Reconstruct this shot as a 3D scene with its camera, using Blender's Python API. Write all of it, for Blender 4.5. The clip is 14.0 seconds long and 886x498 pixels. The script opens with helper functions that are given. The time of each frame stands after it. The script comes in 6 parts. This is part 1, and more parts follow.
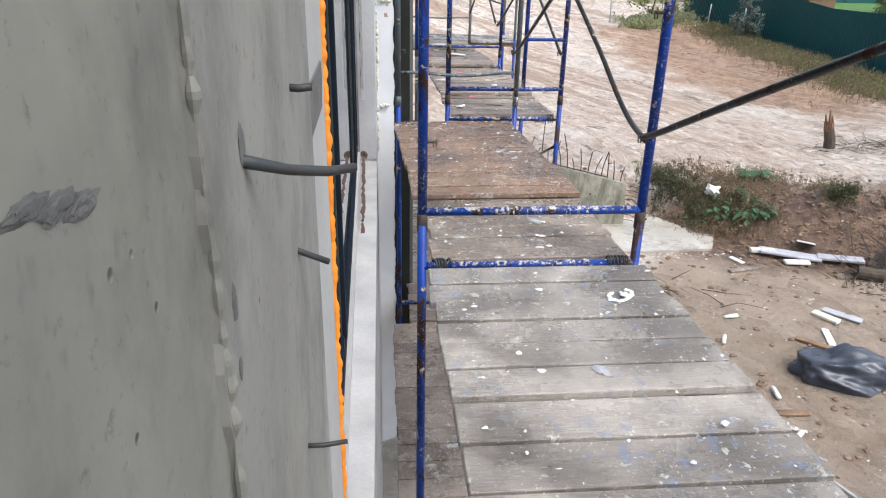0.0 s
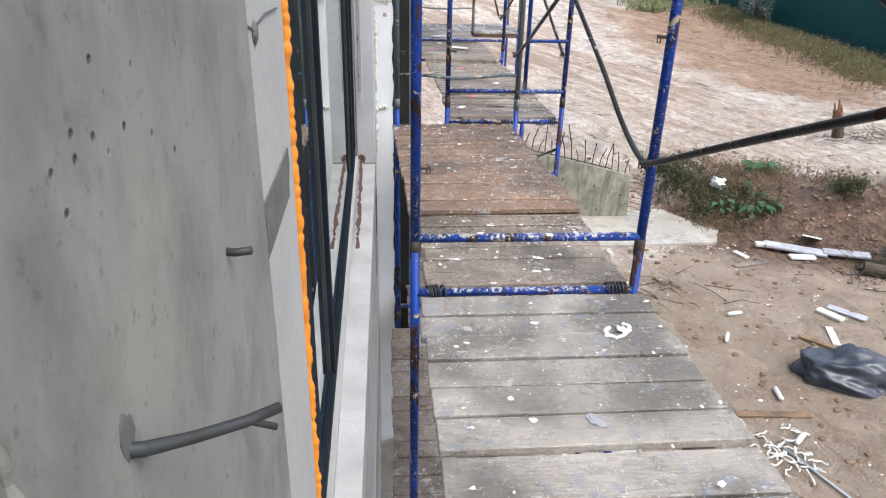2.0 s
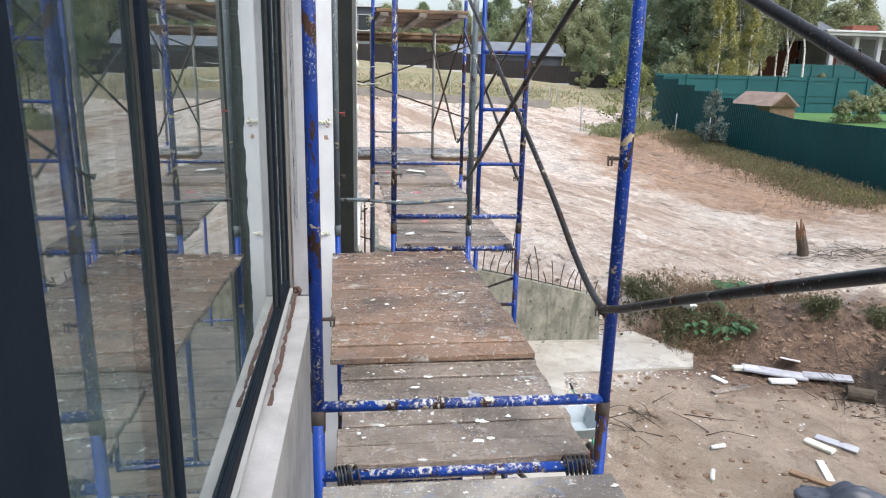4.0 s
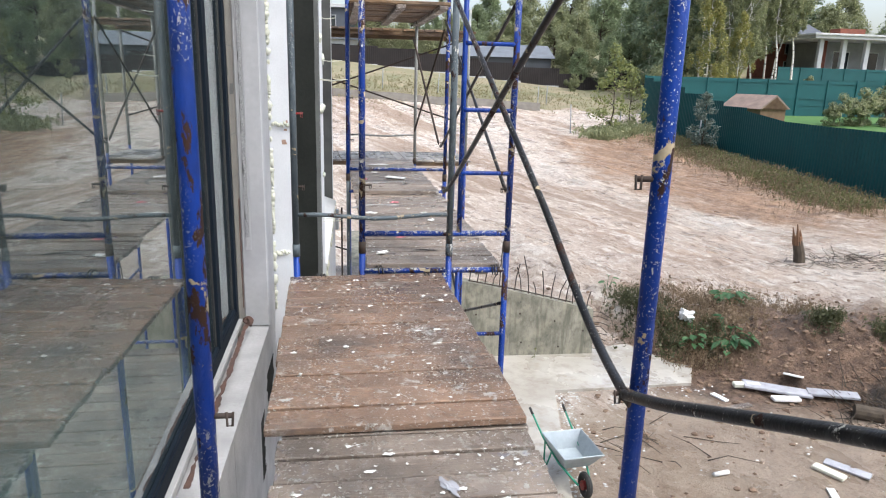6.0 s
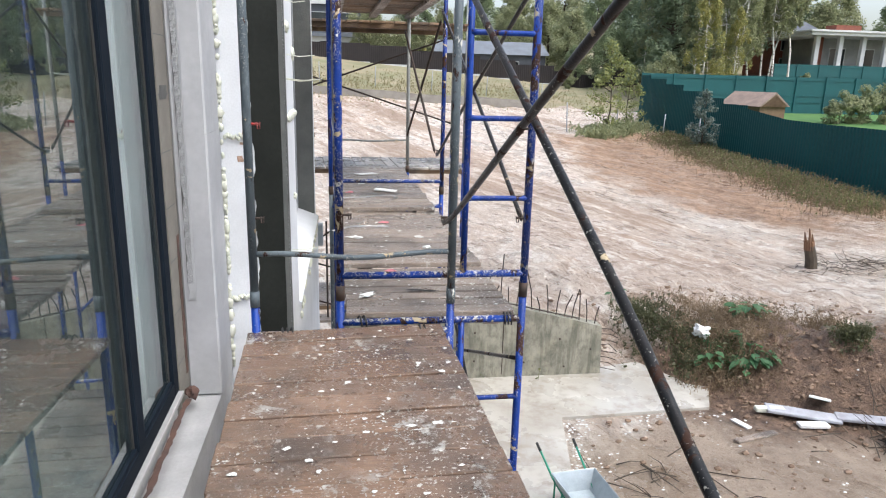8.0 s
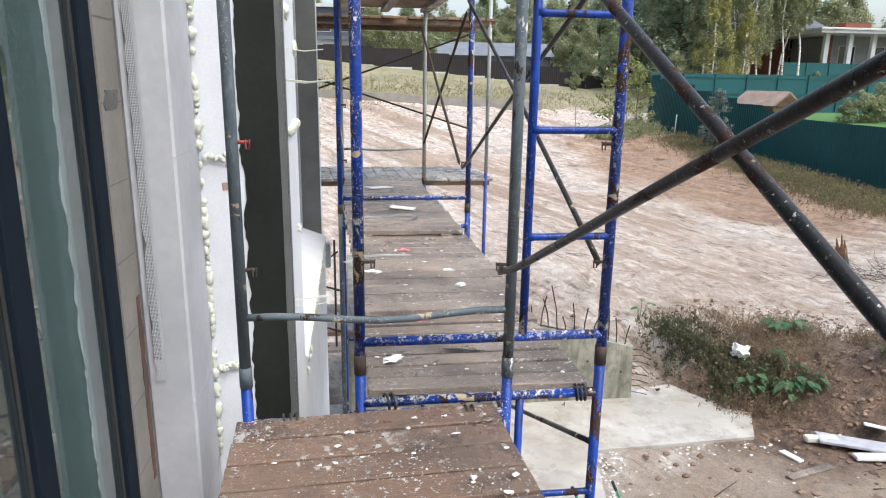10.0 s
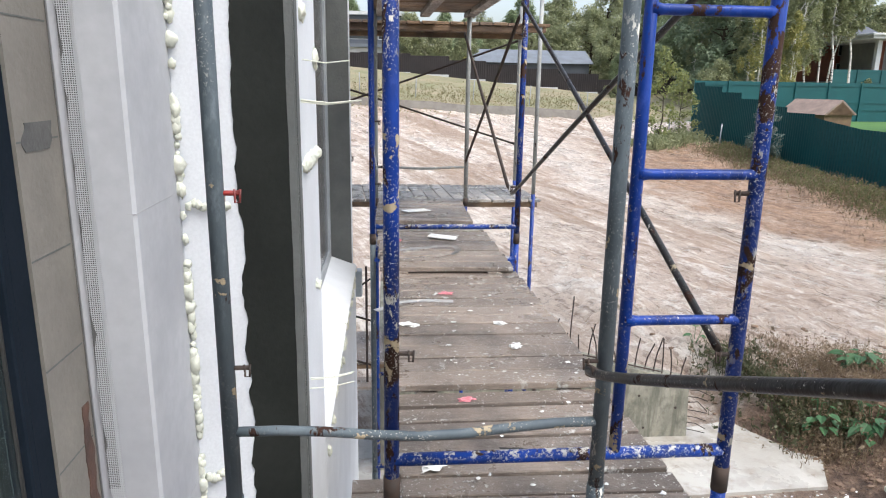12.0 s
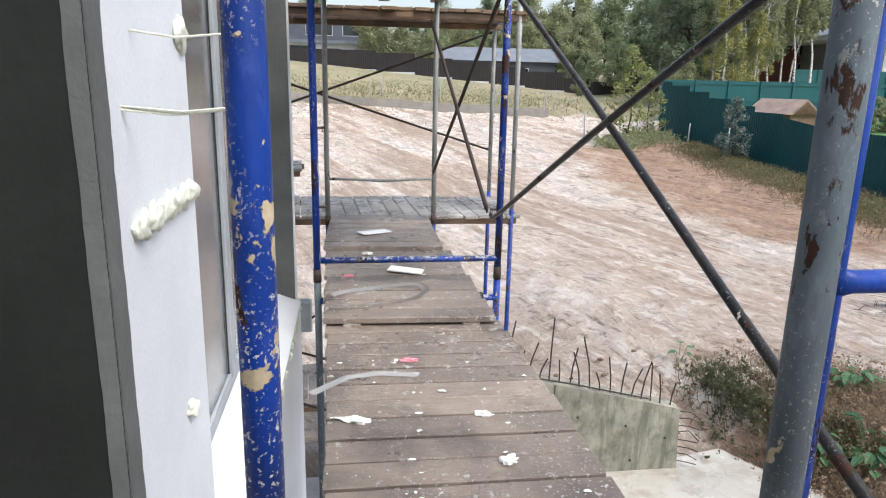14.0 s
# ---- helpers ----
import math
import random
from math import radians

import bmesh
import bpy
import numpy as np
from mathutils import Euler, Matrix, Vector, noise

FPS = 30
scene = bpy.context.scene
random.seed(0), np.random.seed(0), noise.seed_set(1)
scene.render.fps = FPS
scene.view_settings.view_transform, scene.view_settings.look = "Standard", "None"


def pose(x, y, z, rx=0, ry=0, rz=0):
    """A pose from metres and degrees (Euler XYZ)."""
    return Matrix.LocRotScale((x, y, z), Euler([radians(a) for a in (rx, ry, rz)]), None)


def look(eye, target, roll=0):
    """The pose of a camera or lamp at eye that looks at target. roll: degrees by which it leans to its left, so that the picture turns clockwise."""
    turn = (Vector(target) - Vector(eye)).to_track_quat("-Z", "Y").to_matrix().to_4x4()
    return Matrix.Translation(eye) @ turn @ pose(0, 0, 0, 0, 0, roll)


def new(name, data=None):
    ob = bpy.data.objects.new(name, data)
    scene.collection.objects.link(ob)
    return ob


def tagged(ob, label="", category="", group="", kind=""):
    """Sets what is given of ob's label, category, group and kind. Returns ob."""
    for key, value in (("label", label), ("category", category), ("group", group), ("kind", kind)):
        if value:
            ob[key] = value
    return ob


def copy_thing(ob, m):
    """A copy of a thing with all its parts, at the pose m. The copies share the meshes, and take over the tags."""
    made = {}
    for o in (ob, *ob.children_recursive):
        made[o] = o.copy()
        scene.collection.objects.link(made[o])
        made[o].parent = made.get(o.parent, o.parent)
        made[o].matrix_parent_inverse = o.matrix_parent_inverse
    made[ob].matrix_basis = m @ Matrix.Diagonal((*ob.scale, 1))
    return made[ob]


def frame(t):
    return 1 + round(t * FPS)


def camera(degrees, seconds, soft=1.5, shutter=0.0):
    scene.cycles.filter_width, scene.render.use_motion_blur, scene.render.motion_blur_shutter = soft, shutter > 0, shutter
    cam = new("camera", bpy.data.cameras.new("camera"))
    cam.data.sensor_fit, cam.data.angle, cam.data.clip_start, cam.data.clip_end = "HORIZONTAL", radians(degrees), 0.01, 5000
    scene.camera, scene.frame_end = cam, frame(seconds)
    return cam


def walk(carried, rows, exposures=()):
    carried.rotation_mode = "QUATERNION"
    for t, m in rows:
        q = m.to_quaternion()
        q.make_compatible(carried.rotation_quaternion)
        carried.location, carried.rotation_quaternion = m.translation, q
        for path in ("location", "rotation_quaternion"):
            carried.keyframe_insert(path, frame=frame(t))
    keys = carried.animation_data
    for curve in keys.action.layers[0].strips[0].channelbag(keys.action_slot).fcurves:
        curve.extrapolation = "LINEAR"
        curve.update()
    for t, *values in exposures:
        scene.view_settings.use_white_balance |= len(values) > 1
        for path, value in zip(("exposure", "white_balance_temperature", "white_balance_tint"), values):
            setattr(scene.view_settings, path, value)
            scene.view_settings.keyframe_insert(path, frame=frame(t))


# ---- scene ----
cam = camera(66.6, 14.0, soft=1.1)
METRES, EYE, TILT, LEAN, TURN = 5.5, 1.27, 0.0, 0.0, -6.2
PATH = [
    (0, (-0.194, -2.707, 1.261), (-0.024, -0.872, 0.485), 1.2),
    (0.5, (-0.22, -2.707, 1.242), (-0.1, -0.9, 0.393), 1.2),
    (1, (-0.215, -2.725, 1.25), (-0.116, -0.917, 0.401), 1.3),
    (1.5, (-0.155, -2.641, 1.308), (-0.065, -0.834, 0.455), 1.0),
    (2, (-0.137, -2.557, 1.413), (0.019, -0.742, 0.586), 1.4),
    (2.5, (-0.18, -2.47, 1.452), (0.028, -0.637, 0.68), 1.5),
    (3, (-0.094, -2.308, 1.443), (0.127, -0.402, 0.879), 1.4),
    (3.2, (-0.018, -2.254, 1.42), (0.203, -0.334, 0.905), 1.3),
    (5.3, (0.207, -1.556, 1.303), (0.464, 0.366, 0.813), 1.7),
    (5.5, (0.239, -1.497, 1.3), (0.493, 0.425, 0.81), 1.6),
    (6, (0.293, -1.305, 1.301), (0.557, 0.616, 0.811), 1.6),
    (6.5, (0.321, -1.125, 1.289), (0.587, 0.796, 0.798), 1.4),
    (7, (0.315, -0.829, 1.312), (0.583, 1.09, 0.818), 1.7),
    (7.5, (0.366, -0.587, 1.326), (0.644, 1.33, 0.832), 1.4),
    (7.7, (0.39, -0.475, 1.312), (0.671, 1.442, 0.816), 1.5),
    (9.8, (0.34, 0.456, 1.3), (0.628, 2.373, 0.808), 0.9),
    (10, (0.327, 0.592, 1.289), (0.596, 2.513, 0.799), 0.9),
    (10.5, (0.309, 0.778, 1.338), (0.523, 2.707, 0.854), 0.9),
    (11, (0.307, 0.91, 1.351), (0.461, 2.846, 0.875), 0.9),
    (11.5, (0.299, 1.123, 1.36), (0.458, 3.061, 0.893), 0.9),
    (12, (0.338, 1.327, 1.329), (0.507, 3.263, 0.857), 0.9),
    (12.5, (0.357, 1.599, 1.331), (0.533, 3.535, 0.861), 0.9),
    (13, (0.351, 1.86, 1.326), (0.538, 3.794, 0.852), 1.1),
    (13.5, (0.373, 2.111, 1.358), (0.597, 4.041, 0.884), 0.9),
    (14, (0.451, 2.357, 1.324), (0.716, 4.281, 0.848), 1.2),
]
walk(cam, [(t, look(eye, target, roll)) for t, eye, target, roll in PATH])

# ---- world and light: an overcast, bright autumn day ----
world = bpy.data.worlds.new("overcast_sky")
scene.world = world
world.use_nodes = True
wn = world.node_tree
wn.nodes.clear()
sky = wn.nodes.new("ShaderNodeTexSky")
sky.sky_type, sky.sun_disc = "NISHITA", False
sky.sun_elevation, sky.sun_rotation = radians(60), radians(135)
sky.air_density, sky.dust_density, sky.ozone_density = 1.0, 4.0, 1.0
pale = wn.nodes.new("ShaderNodeHueSaturation")
pale.inputs["Saturation"].default_value = 0.72
glow = wn.nodes.new("ShaderNodeBackground")
glow.inputs["Strength"].default_value = 0.15
out = wn.nodes.new("ShaderNodeOutputWorld")
wn.links.new(sky.outputs[0], pale.inputs["Color"])
wn.links.new(pale.outputs[0], glow.inputs["Color"])
wn.links.new(glow.outputs[0], out.inputs["Surface"])
sun = new("sun", bpy.data.lights.new("sun", "SUN"))
sun.data.energy, sun.data.angle, sun.data.color = 1.1, radians(40), (0.885, 0.965, 1.0)
sun.matrix_world = look((10 * math.sin(radians(135)), 10 * math.cos(radians(135)), 17.3), (0, 0, 0))
scene.view_settings.exposure = 1.06


# ---- materials ----
def node(nt, kind, **values):
    n = nt.nodes.new(kind)
    for k, v in values.items():
        n.inputs[k.replace("_", " ")].default_value = v
    return n


def ramp(nt, src, stops):
    r = nt.nodes.new("ShaderNodeValToRGB")
    e = r.color_ramp.elements
    while len(e) < len(stops):
        e.new(0.5)
    for el, (p, c) in zip(e, stops):
        el.position = p
        el.color = (c, c, c, 1) if isinstance(c, (int, float)) else (*c, 1)
    nt.links.new(src, r.inputs[0])
    return r.outputs[0]


def mixed(nt, fac, a, b):
    m = nt.nodes.new("ShaderNodeMix")
    m.data_type = "RGBA"
    for sock, v in ((m.inputs[0], fac), (m.inputs[6], a), (m.inputs[7], b)):
        if isinstance(v, bpy.types.NodeSocket):
            nt.links.new(v, sock)
        elif isinstance(v, (int, float)):
            sock.default_value = v
        else:
            sock.default_value = (*v, 1)
    return m.outputs[2]


def maths(nt, op, a, b):
    m = nt.nodes.new("ShaderNodeMath")
    m.operation = op
    for i, v in enumerate((a, b)):
        if isinstance(v, bpy.types.NodeSocket):
            nt.links.new(v, m.inputs[i])
        else:
            m.inputs[i].default_value = v
    return m.outputs[0]


class Mat:
    """A node material on world or object places, in metres."""

    def __init__(self, name, local=False, stretch=(1, 1, 1)):
        self.m = bpy.data.materials.new(name)
        self.m.use_nodes = True
        self.nt = self.m.node_tree
        self.b = self.nt.nodes["Principled BSDF"]
        if local:
            self.p = self.nt.nodes.new("ShaderNodeTexCoord").outputs["Object"]
        else:
            self.p = self.nt.nodes.new("ShaderNodeNewGeometry").outputs["Position"]
        mp = self.nt.nodes.new("ShaderNodeMapping")
        mp.inputs["Scale"].default_value = stretch
        self.nt.links.new(self.p, mp.inputs[0])
        self.q = mp.outputs[0]

    def noise(self, scale, detail=4, rough=0.55, plain=False, distort=0.0):
        n = node(self.nt, "ShaderNodeTexNoise", Scale=scale, Detail=detail, Roughness=rough, Distortion=distort)
        self.nt.links.new(self.p if plain else self.q, n.inputs["Vector"])
        return n.outputs["Fac"]

    def cells(self, scale, plain=True):
        n = node(self.nt, "ShaderNodeTexVoronoi", Scale=scale)
        self.nt.links.new(self.p if plain else self.q, n.inputs["Vector"])
        return n.outputs

    def chance(self):
        return self.nt.nodes.new("ShaderNodeObjectInfo").outputs["Random"]

    def ramp(self, src, *stops):
        return ramp(self.nt, src, stops)

    def mix(self, fac, a, b):
        return mixed(self.nt, fac, a, b)

    def math(self, op, a, b):
        return maths(self.nt, op, a, b)

    def set(self, **values):
        for k, v in values.items():
            s = self.b.inputs[k.replace("_", " ")]
            if isinstance(v, bpy.types.NodeSocket):
                self.nt.links.new(v, s)
            elif isinstance(v, tuple):
                s.default_value = (*v, 1)
            else:
                s.default_value = v
        return self

    def bump(self, height, depth=0.004, strength=1.0):
        n = node(self.nt, "ShaderNodeBump", Strength=strength, Distance=depth)
        self.nt.links.new(height, n.inputs["Height"])
        self.nt.links.new(n.outputs[0], self.b.inputs["Normal"])
        return self


def painted_tube(name, colour, dark, splash=0.60, rust=0.64, rough=0.38, cake=0.0):
    a = Mat(name, stretch=(1, 1, 0.42))
    base = a.mix(a.ramp(a.noise(6, 5, 0.6), (0.35, 0.0), (0.65, 1.0)), colour, dark)
    # scuffed, chalky paint
    scuff = a.ramp(a.noise(30, 6, 0.7), (0.52, 0.0), (0.64, 0.55))
    scuff = a.math("MULTIPLY", scuff, a.ramp(a.noise(3.1, 3, 0.6), (0.45, 0.1), (0.62, 1.0)))
    base = a.mix(scuff, base, tuple(min(1.0, 1.25 * c + 0.055) for c in colour))
    # rust where the paint is gone, with a torn edge
    field = a.math("ADD", a.math("MULTIPLY", a.noise(9, 6, 0.62, distort=0.8), 0.75), a.math("MULTIPLY", a.noise(55, 4, 0.7), 0.25))
    worn = a.ramp(field, (rust - 0.045, 0.0), (rust - 0.03, 1.0))
    base = a.mix(worn, base, a.mix(a.noise(60, 4, 0.7), (0.060, 0.026, 0.016), (0.016, 0.011, 0.010)))
    # plaster: fine spray, drips and a few thick cream splats
    spray = a.ramp(a.noise(150, 4, 0.7, True), (splash + 0.005, 0.0), (splash + 0.02, 1.0))
    drip = a.ramp(a.noise(38, 6, 0.72), (splash + 0.005, 0.0), (splash + 0.02, 1.0))
    drops = a.math("MULTIPLY", a.math("MAXIMUM", spray, drip), a.ramp(a.noise(5, 3), (0.44, 0.0), (0.58, 1.0)))
    splat = a.math("ADD", a.math("MULTIPLY", a.noise(11, 3, 0.55, True, 0.6), 0.8), a.math("MULTIPLY", a.noise(90, 4, 0.7, True), 0.2))
    splat = a.ramp(splat, (splash + 0.025, 0.0), (splash + 0.035, 1.0))
    if cake:
        up = a.nt.nodes.new("ShaderNodeSeparateXYZ")
        a.nt.links.new(a.nt.nodes.new("ShaderNodeNewGeometry").outputs["Normal"], up.inputs[0])
        caked = a.math("MULTIPLY", a.ramp(up.outputs["Z"], (0.1, 0.0), (0.5, cake)), a.ramp(a.noise(42, 6, 0.75, True), (0.52, 0.0), (0.55, 1.0)))
        drops = a.math("MAXIMUM", drops, caked)
    base = a.mix(drops, base, (0.58, 0.56, 0.51))
    base = a.mix(splat, base, a.mix(a.noise(70, 4, 0.7, True), (0.56, 0.47, 0.33), (0.30, 0.23, 0.15)))
    thick = a.math("MAXIMUM", drops, splat)
    dull = a.math("MAXIMUM", worn, thick)
    a.set(Base_Color=base, Roughness=a.mix(dull, (rough,) * 3, (0.85,) * 3), Specular_IOR_Level=0.22)
    h = a.math("ADD", a.math("MULTIPLY", a.noise(140, 2), 0.5), a.math("SUBTRACT", thick, a.math("MULTIPLY", worn, 0.35)))
    return a.bump(h, 0.0016).m


BLUE = painted_tube("blue_paint", (0.004, 0.045, 0.30), (0.004, 0.022, 0.13), 0.618, 0.605)
BLUE_WORN = painted_tube("worn_blue_paint", (0.005, 0.040, 0.27), (0.006, 0.020, 0.10), 0.585, 0.575)
BLUE_RAIL = painted_tube("splashed_blue_paint", (0.005, 0.045, 0.29), (0.006, 0.024, 0.12), 0.59, 0.60, cake=0.85)
STEEL = painted_tube("grey_tube", (0.115, 0.140, 0.158), (0.065, 0.082, 0.095), 0.605, 0.655, 0.5)
BRACE = painted_tube("brace_tube", (0.013, 0.014, 0.016), (0.024, 0.021, 0.020), 0.635, 0.62, 0.30)
PALE_TUBE = painted_tube("galvanised_tube", (0.34, 0.35, 0.34), (0.20, 0.20, 0.19), 0.62, 0.66, 0.5)


def wood(name, light, dark, splash, wet, smear=0.0):
    a = Mat(name, stretch=(1.5, 18, 10))
    grain = a.noise(7, 8, 0.72, distort=0.5)
    lines = a.noise(22, 5, 0.7)
    base = a.mix(a.ramp(grain, (0.3, 0.0), (0.7, 1.0)), dark, light)
    base = a.mix(a.ramp(lines, (0.36, 0.6), (0.50, 0.0)), base, tuple(0.45 * c for c in dark))
    base = a.mix(a.ramp(a.chance(), (0.0, 0.0), (1.0, 0.62)), base, tuple(0.62 * c for c in dark))
    base = a.mix(a.ramp(a.noise(1.6, 5, 0.62, True), (0.44, 0.0), (0.60, 0.65)), base, (0.035, 0.025, 0.02))
    base = a.mix(a.ramp(a.noise(2.6, 5, 0.6, True), (0.50, 0.0), (0.72, 0.5)), base, tuple(1.2 * c for c in light))
    knots = a.ramp(a.noise(34, 3, 0.6), (0.68, 0.0), (0.72, 0.8))
    base = a.mix(knots, base, (0.03, 0.02, 0.015))
    # trodden plaster: ragged patches, spots and spray, thick in some places
    crowd = a.ramp(a.noise(2.2, 4, 0.65, True), (0.40, 0.12), (0.58, 1.0))
    patch = a.math("ADD", a.math("MULTIPLY", a.noise(8, 5, 0.6, True, 0.5), 0.7), a.math("MULTIPLY", a.noise(75, 5, 0.75, True), 0.3))
    patch = a.ramp(patch, (splash - 0.035, 0.0), (splash + 0.005, 0.75))
    big = a.ramp(a.noise(24, 4, 0.6, True), (splash + 0.015, 0.0), (splash + 0.03, 1.0))
    small = a.ramp(a.noise(85, 3, 0.55, True), (splash + 0.01, 0.0), (splash + 0.03, 1.0))
    drops = a.math("MAXIMUM", a.math("MAXIMUM", big, small), patch)
    drops = a.math("MULTIPLY", drops, crowd)
    base = a.mix(a.math("MULTIPLY", drops, 0.9), base, a.mix(a.noise(40, 3, 0.6, True), (0.50, 0.49, 0.46), (0.80, 0.79, 0.75)))
    if smear:
        blue = a.math("MULTIPLY", a.ramp(a.noise(19, 5, 0.65, True), (0.57, 0.0), (0.63, smear)), a.ramp(a.noise(2.1, 2, 0.5, True), (0.48, 0.0), (0.6, 1.0)))
        base = a.mix(blue, base, (0.15, 0.21, 0.36))
    damp = a.ramp(a.noise(3.1, 5, 0.65, True), (0.36, wet), (0.62, wet + 0.30))
    a.set(Base_Color=base, Roughness=damp, Specular_IOR_Level=0.8)
    return a.bump(a.math("ADD", a.math("ADD", grain, a.math("MULTIPLY", lines, 0.6)), a.math("MULTIPLY", drops, 0.8)), 0.006).m


GREY_PLANK = wood("wet_grey_plank", (0.52, 0.475, 0.43), (0.26, 0.225, 0.195), 0.625, 0.13, 0.5)
BROWN_PLANK = wood("wet_brown_plank", (0.36, 0.222, 0.145), (0.158, 0.090, 0.056), 0.612, 0.11)
# brown boards; the grey of their wet sheen is mixed into the colour
MIXED_PLANK = wood("wet_sheen_plank", (0.44, 0.36, 0.30), (0.20, 0.15, 0.115), 0.615, 0.12, 0.3)
DULL_PLANK = wood("damp_dull_plank", (0.375, 0.30, 0.243), (0.205, 0.158, 0.126), 0.624, 0.24)
RAW_WOOD = wood("raw_wood", (0.32, 0.20, 0.10), (0.16, 0.085, 0.04), 0.75, 0.5)


def plain(name, a_col, b_col, scale=4, rough=0.85, fine=60, depth=0.003, stretch=(1, 1, 1), local=False, metal=0.0):
    a = Mat(name, local, stretch)
    base = a.mix(a.ramp(a.noise(scale, 5), (0.35, 0.0), (0.65, 1.0)), a_col, b_col)
    f = a.noise(fine, 4)
    base = a.mix(a.ramp(f, (0.3, 0.0), (0.8, 0.35)), base, tuple(c * 0.6 for c in a_col))
    a.set(Base_Color=base, Roughness=rough, Metallic=metal)
    return a.bump(f, depth).m


def concrete(name, light, dark):
    a = Mat(name, stretch=(1, 1, 0.6))
    base = a.mix(a.ramp(a.noise(3.2, 6, 0.6), (0.32, 0.0), (0.68, 1.0)), dark, light)
    base = a.mix(a.ramp(a.noise(9, 6, 0.68), (0.46, 0.0), (0.68, 0.8)), base, tuple(c * 0.62 for c in dark))
    base = a.mix(a.ramp(a.noise(5, 5, 0.6, True), (0.52, 0.0), (0.70, 0.5)), base, tuple(c * f for c, f in zip(light, (1.18, 1.16, 1.08))))
    base = a.mix(a.ramp(a.noise(70, 4, 0.7, True), (0.60, 0.0), (0.70, 0.55)), base, tuple(c * 0.45 for c in dark))
    holes = a.ramp(a.cells(38)["Distance"], (0.05, 1.0), (0.13, 0.0))
    holes = a.math("MULTIPLY", holes, a.ramp(a.noise(7), (0.54, 0.0), (0.6, 1.0)))
    base = a.mix(holes, base, (0.06, 0.055, 0.05))
    smudge = a.math("MULTIPLY", a.ramp(a.noise(22, 4, 0.6), (0.60, 0.0), (0.70, 0.7)), a.ramp(a.noise(2.6, 2, 0.5, True), (0.46, 0.0), (0.58, 1.0)))
    base = a.mix(smudge, base, (0.075, 0.072, 0.066))
    a.set(Base_Color=base, Roughness=0.8)
    return a.bump(a.math("SUBTRACT", a.math("ADD", a.math("MULTIPLY", a.noise(60, 3, 0.5, True), 0.35), a.math("MULTIPLY", a.noise(12, 4, 0.6, True), 0.8)), holes), 0.0022).m


CONCRETE = concrete("cast_concrete", (0.205, 0.204, 0.186), (0.136, 0.136, 0.120))
CONCRETE_PALE = concrete("smoothed_concrete", (0.215, 0.212, 0.200), (0.165, 0.162, 0.152))
CONCRETE_WALL = concrete("weathered_concrete", (0.33, 0.315, 0.255), (0.17, 0.165, 0.13))
def streaked(m):
    nt = m.node_tree
    b = nt.nodes["Principled BSDF"]
    src = b.inputs["Base Color"].links[0].from_socket
    g = nt.nodes.new("ShaderNodeNewGeometry")
    mp = nt.nodes.new("ShaderNodeMapping")
    mp.inputs["Scale"].default_value = (5, 5, 0.5)
    nt.links.new(g.outputs["Position"], mp.inputs[0])
    n = node(nt, "ShaderNodeTexNoise", Scale=1.6, Detail=6.0, Roughness=0.65)
    nt.links.new(mp.outputs[0], n.inputs["Vector"])
    nt.links.new(mixed(nt, ramp(nt, n.outputs["Fac"], [(0.5, 0.0), (0.66, 0.65)]), src, (0.08, 0.08, 0.06)), b.inputs["Base Color"])


streaked(CONCRETE_WALL)
PLASTER = plain("white_plaster", (0.36, 0.36, 0.355), (0.31, 0.31, 0.31), 3, 0.8, 45, 0.001)
EPS = plain("white_insulation", (0.66, 0.68, 0.71), (0.57, 0.585, 0.615), 2.5, 0.85, 120, 0.0004)
# duller copy of the white insulation: greyish skim plus the side's shade, as colour
EPS_SKIM_SHADED = plain("shaded_skim_insulation", (0.46, 0.467, 0.488), (0.365, 0.37, 0.392), 2.2, 0.85, 26, 0.0006)
EPS_DIRTY = plain("smeared_insulation", (0.48, 0.48, 0.49), (0.34, 0.34, 0.345), 3.5, 0.85, 60)
BASECOAT = plain("dark_basecoat", (0.015, 0.0165, 0.0148), (0.022, 0.024, 0.0215), 3, 0.7, 40, 0.002)
BASECOAT.node_tree.nodes["Principled BSDF"].inputs["Specular IOR Level"].default_value = 0.12
BASECOAT_LIGHT = plain("grey_basecoat", (0.115, 0.12, 0.116), (0.082, 0.086, 0.084), 5, 0.75, 50)
BLOCK = plain("aerated_block", (0.215, 0.20, 0.176), (0.16, 0.148, 0.132), 5, 0.9, 60)
BROWN_GLUE = plain("brown_glue", (0.30, 0.17, 0.115), (0.42, 0.31, 0.25), 60, 0.8, 90)
STAIN = plain("rust_stain", (0.115, 0.058, 0.042), (0.055, 0.034, 0.030), 14, 0.8, 60)
MORTAR = plain("grey_mortar", (0.075, 0.075, 0.074), (0.12, 0.12, 0.118), 14, 0.85, 70)
FOAM_ORANGE = plain("orange_foam", (0.74, 0.25, 0.015), (0.60, 0.18, 0.01), 18, 0.55, 90, 0.002)
FOAM_PALE = plain("pale_foam", (0.68, 0.69, 0.58), (0.60, 0.61, 0.53), 18, 0.6, 60, 0.004)
FRAME_DARK = plain("anthracite_frame", (0.008, 0.0125, 0.019), (0.011, 0.016, 0.024), 6, 0.6, 90, 0.0004)
FRAME_DARK.node_tree.nodes["Principled BSDF"].inputs["Specular IOR Level"].default_value = 0.04
RUBBER = plain("dark_rubber", (0.02, 0.02, 0.02), (0.035, 0.034, 0.032), 20, 0.8, 80)
IRON = plain("rusty_iron", (0.058, 0.034, 0.024), (0.026, 0.020, 0.017), 20, 0.75, 90, 0.001)
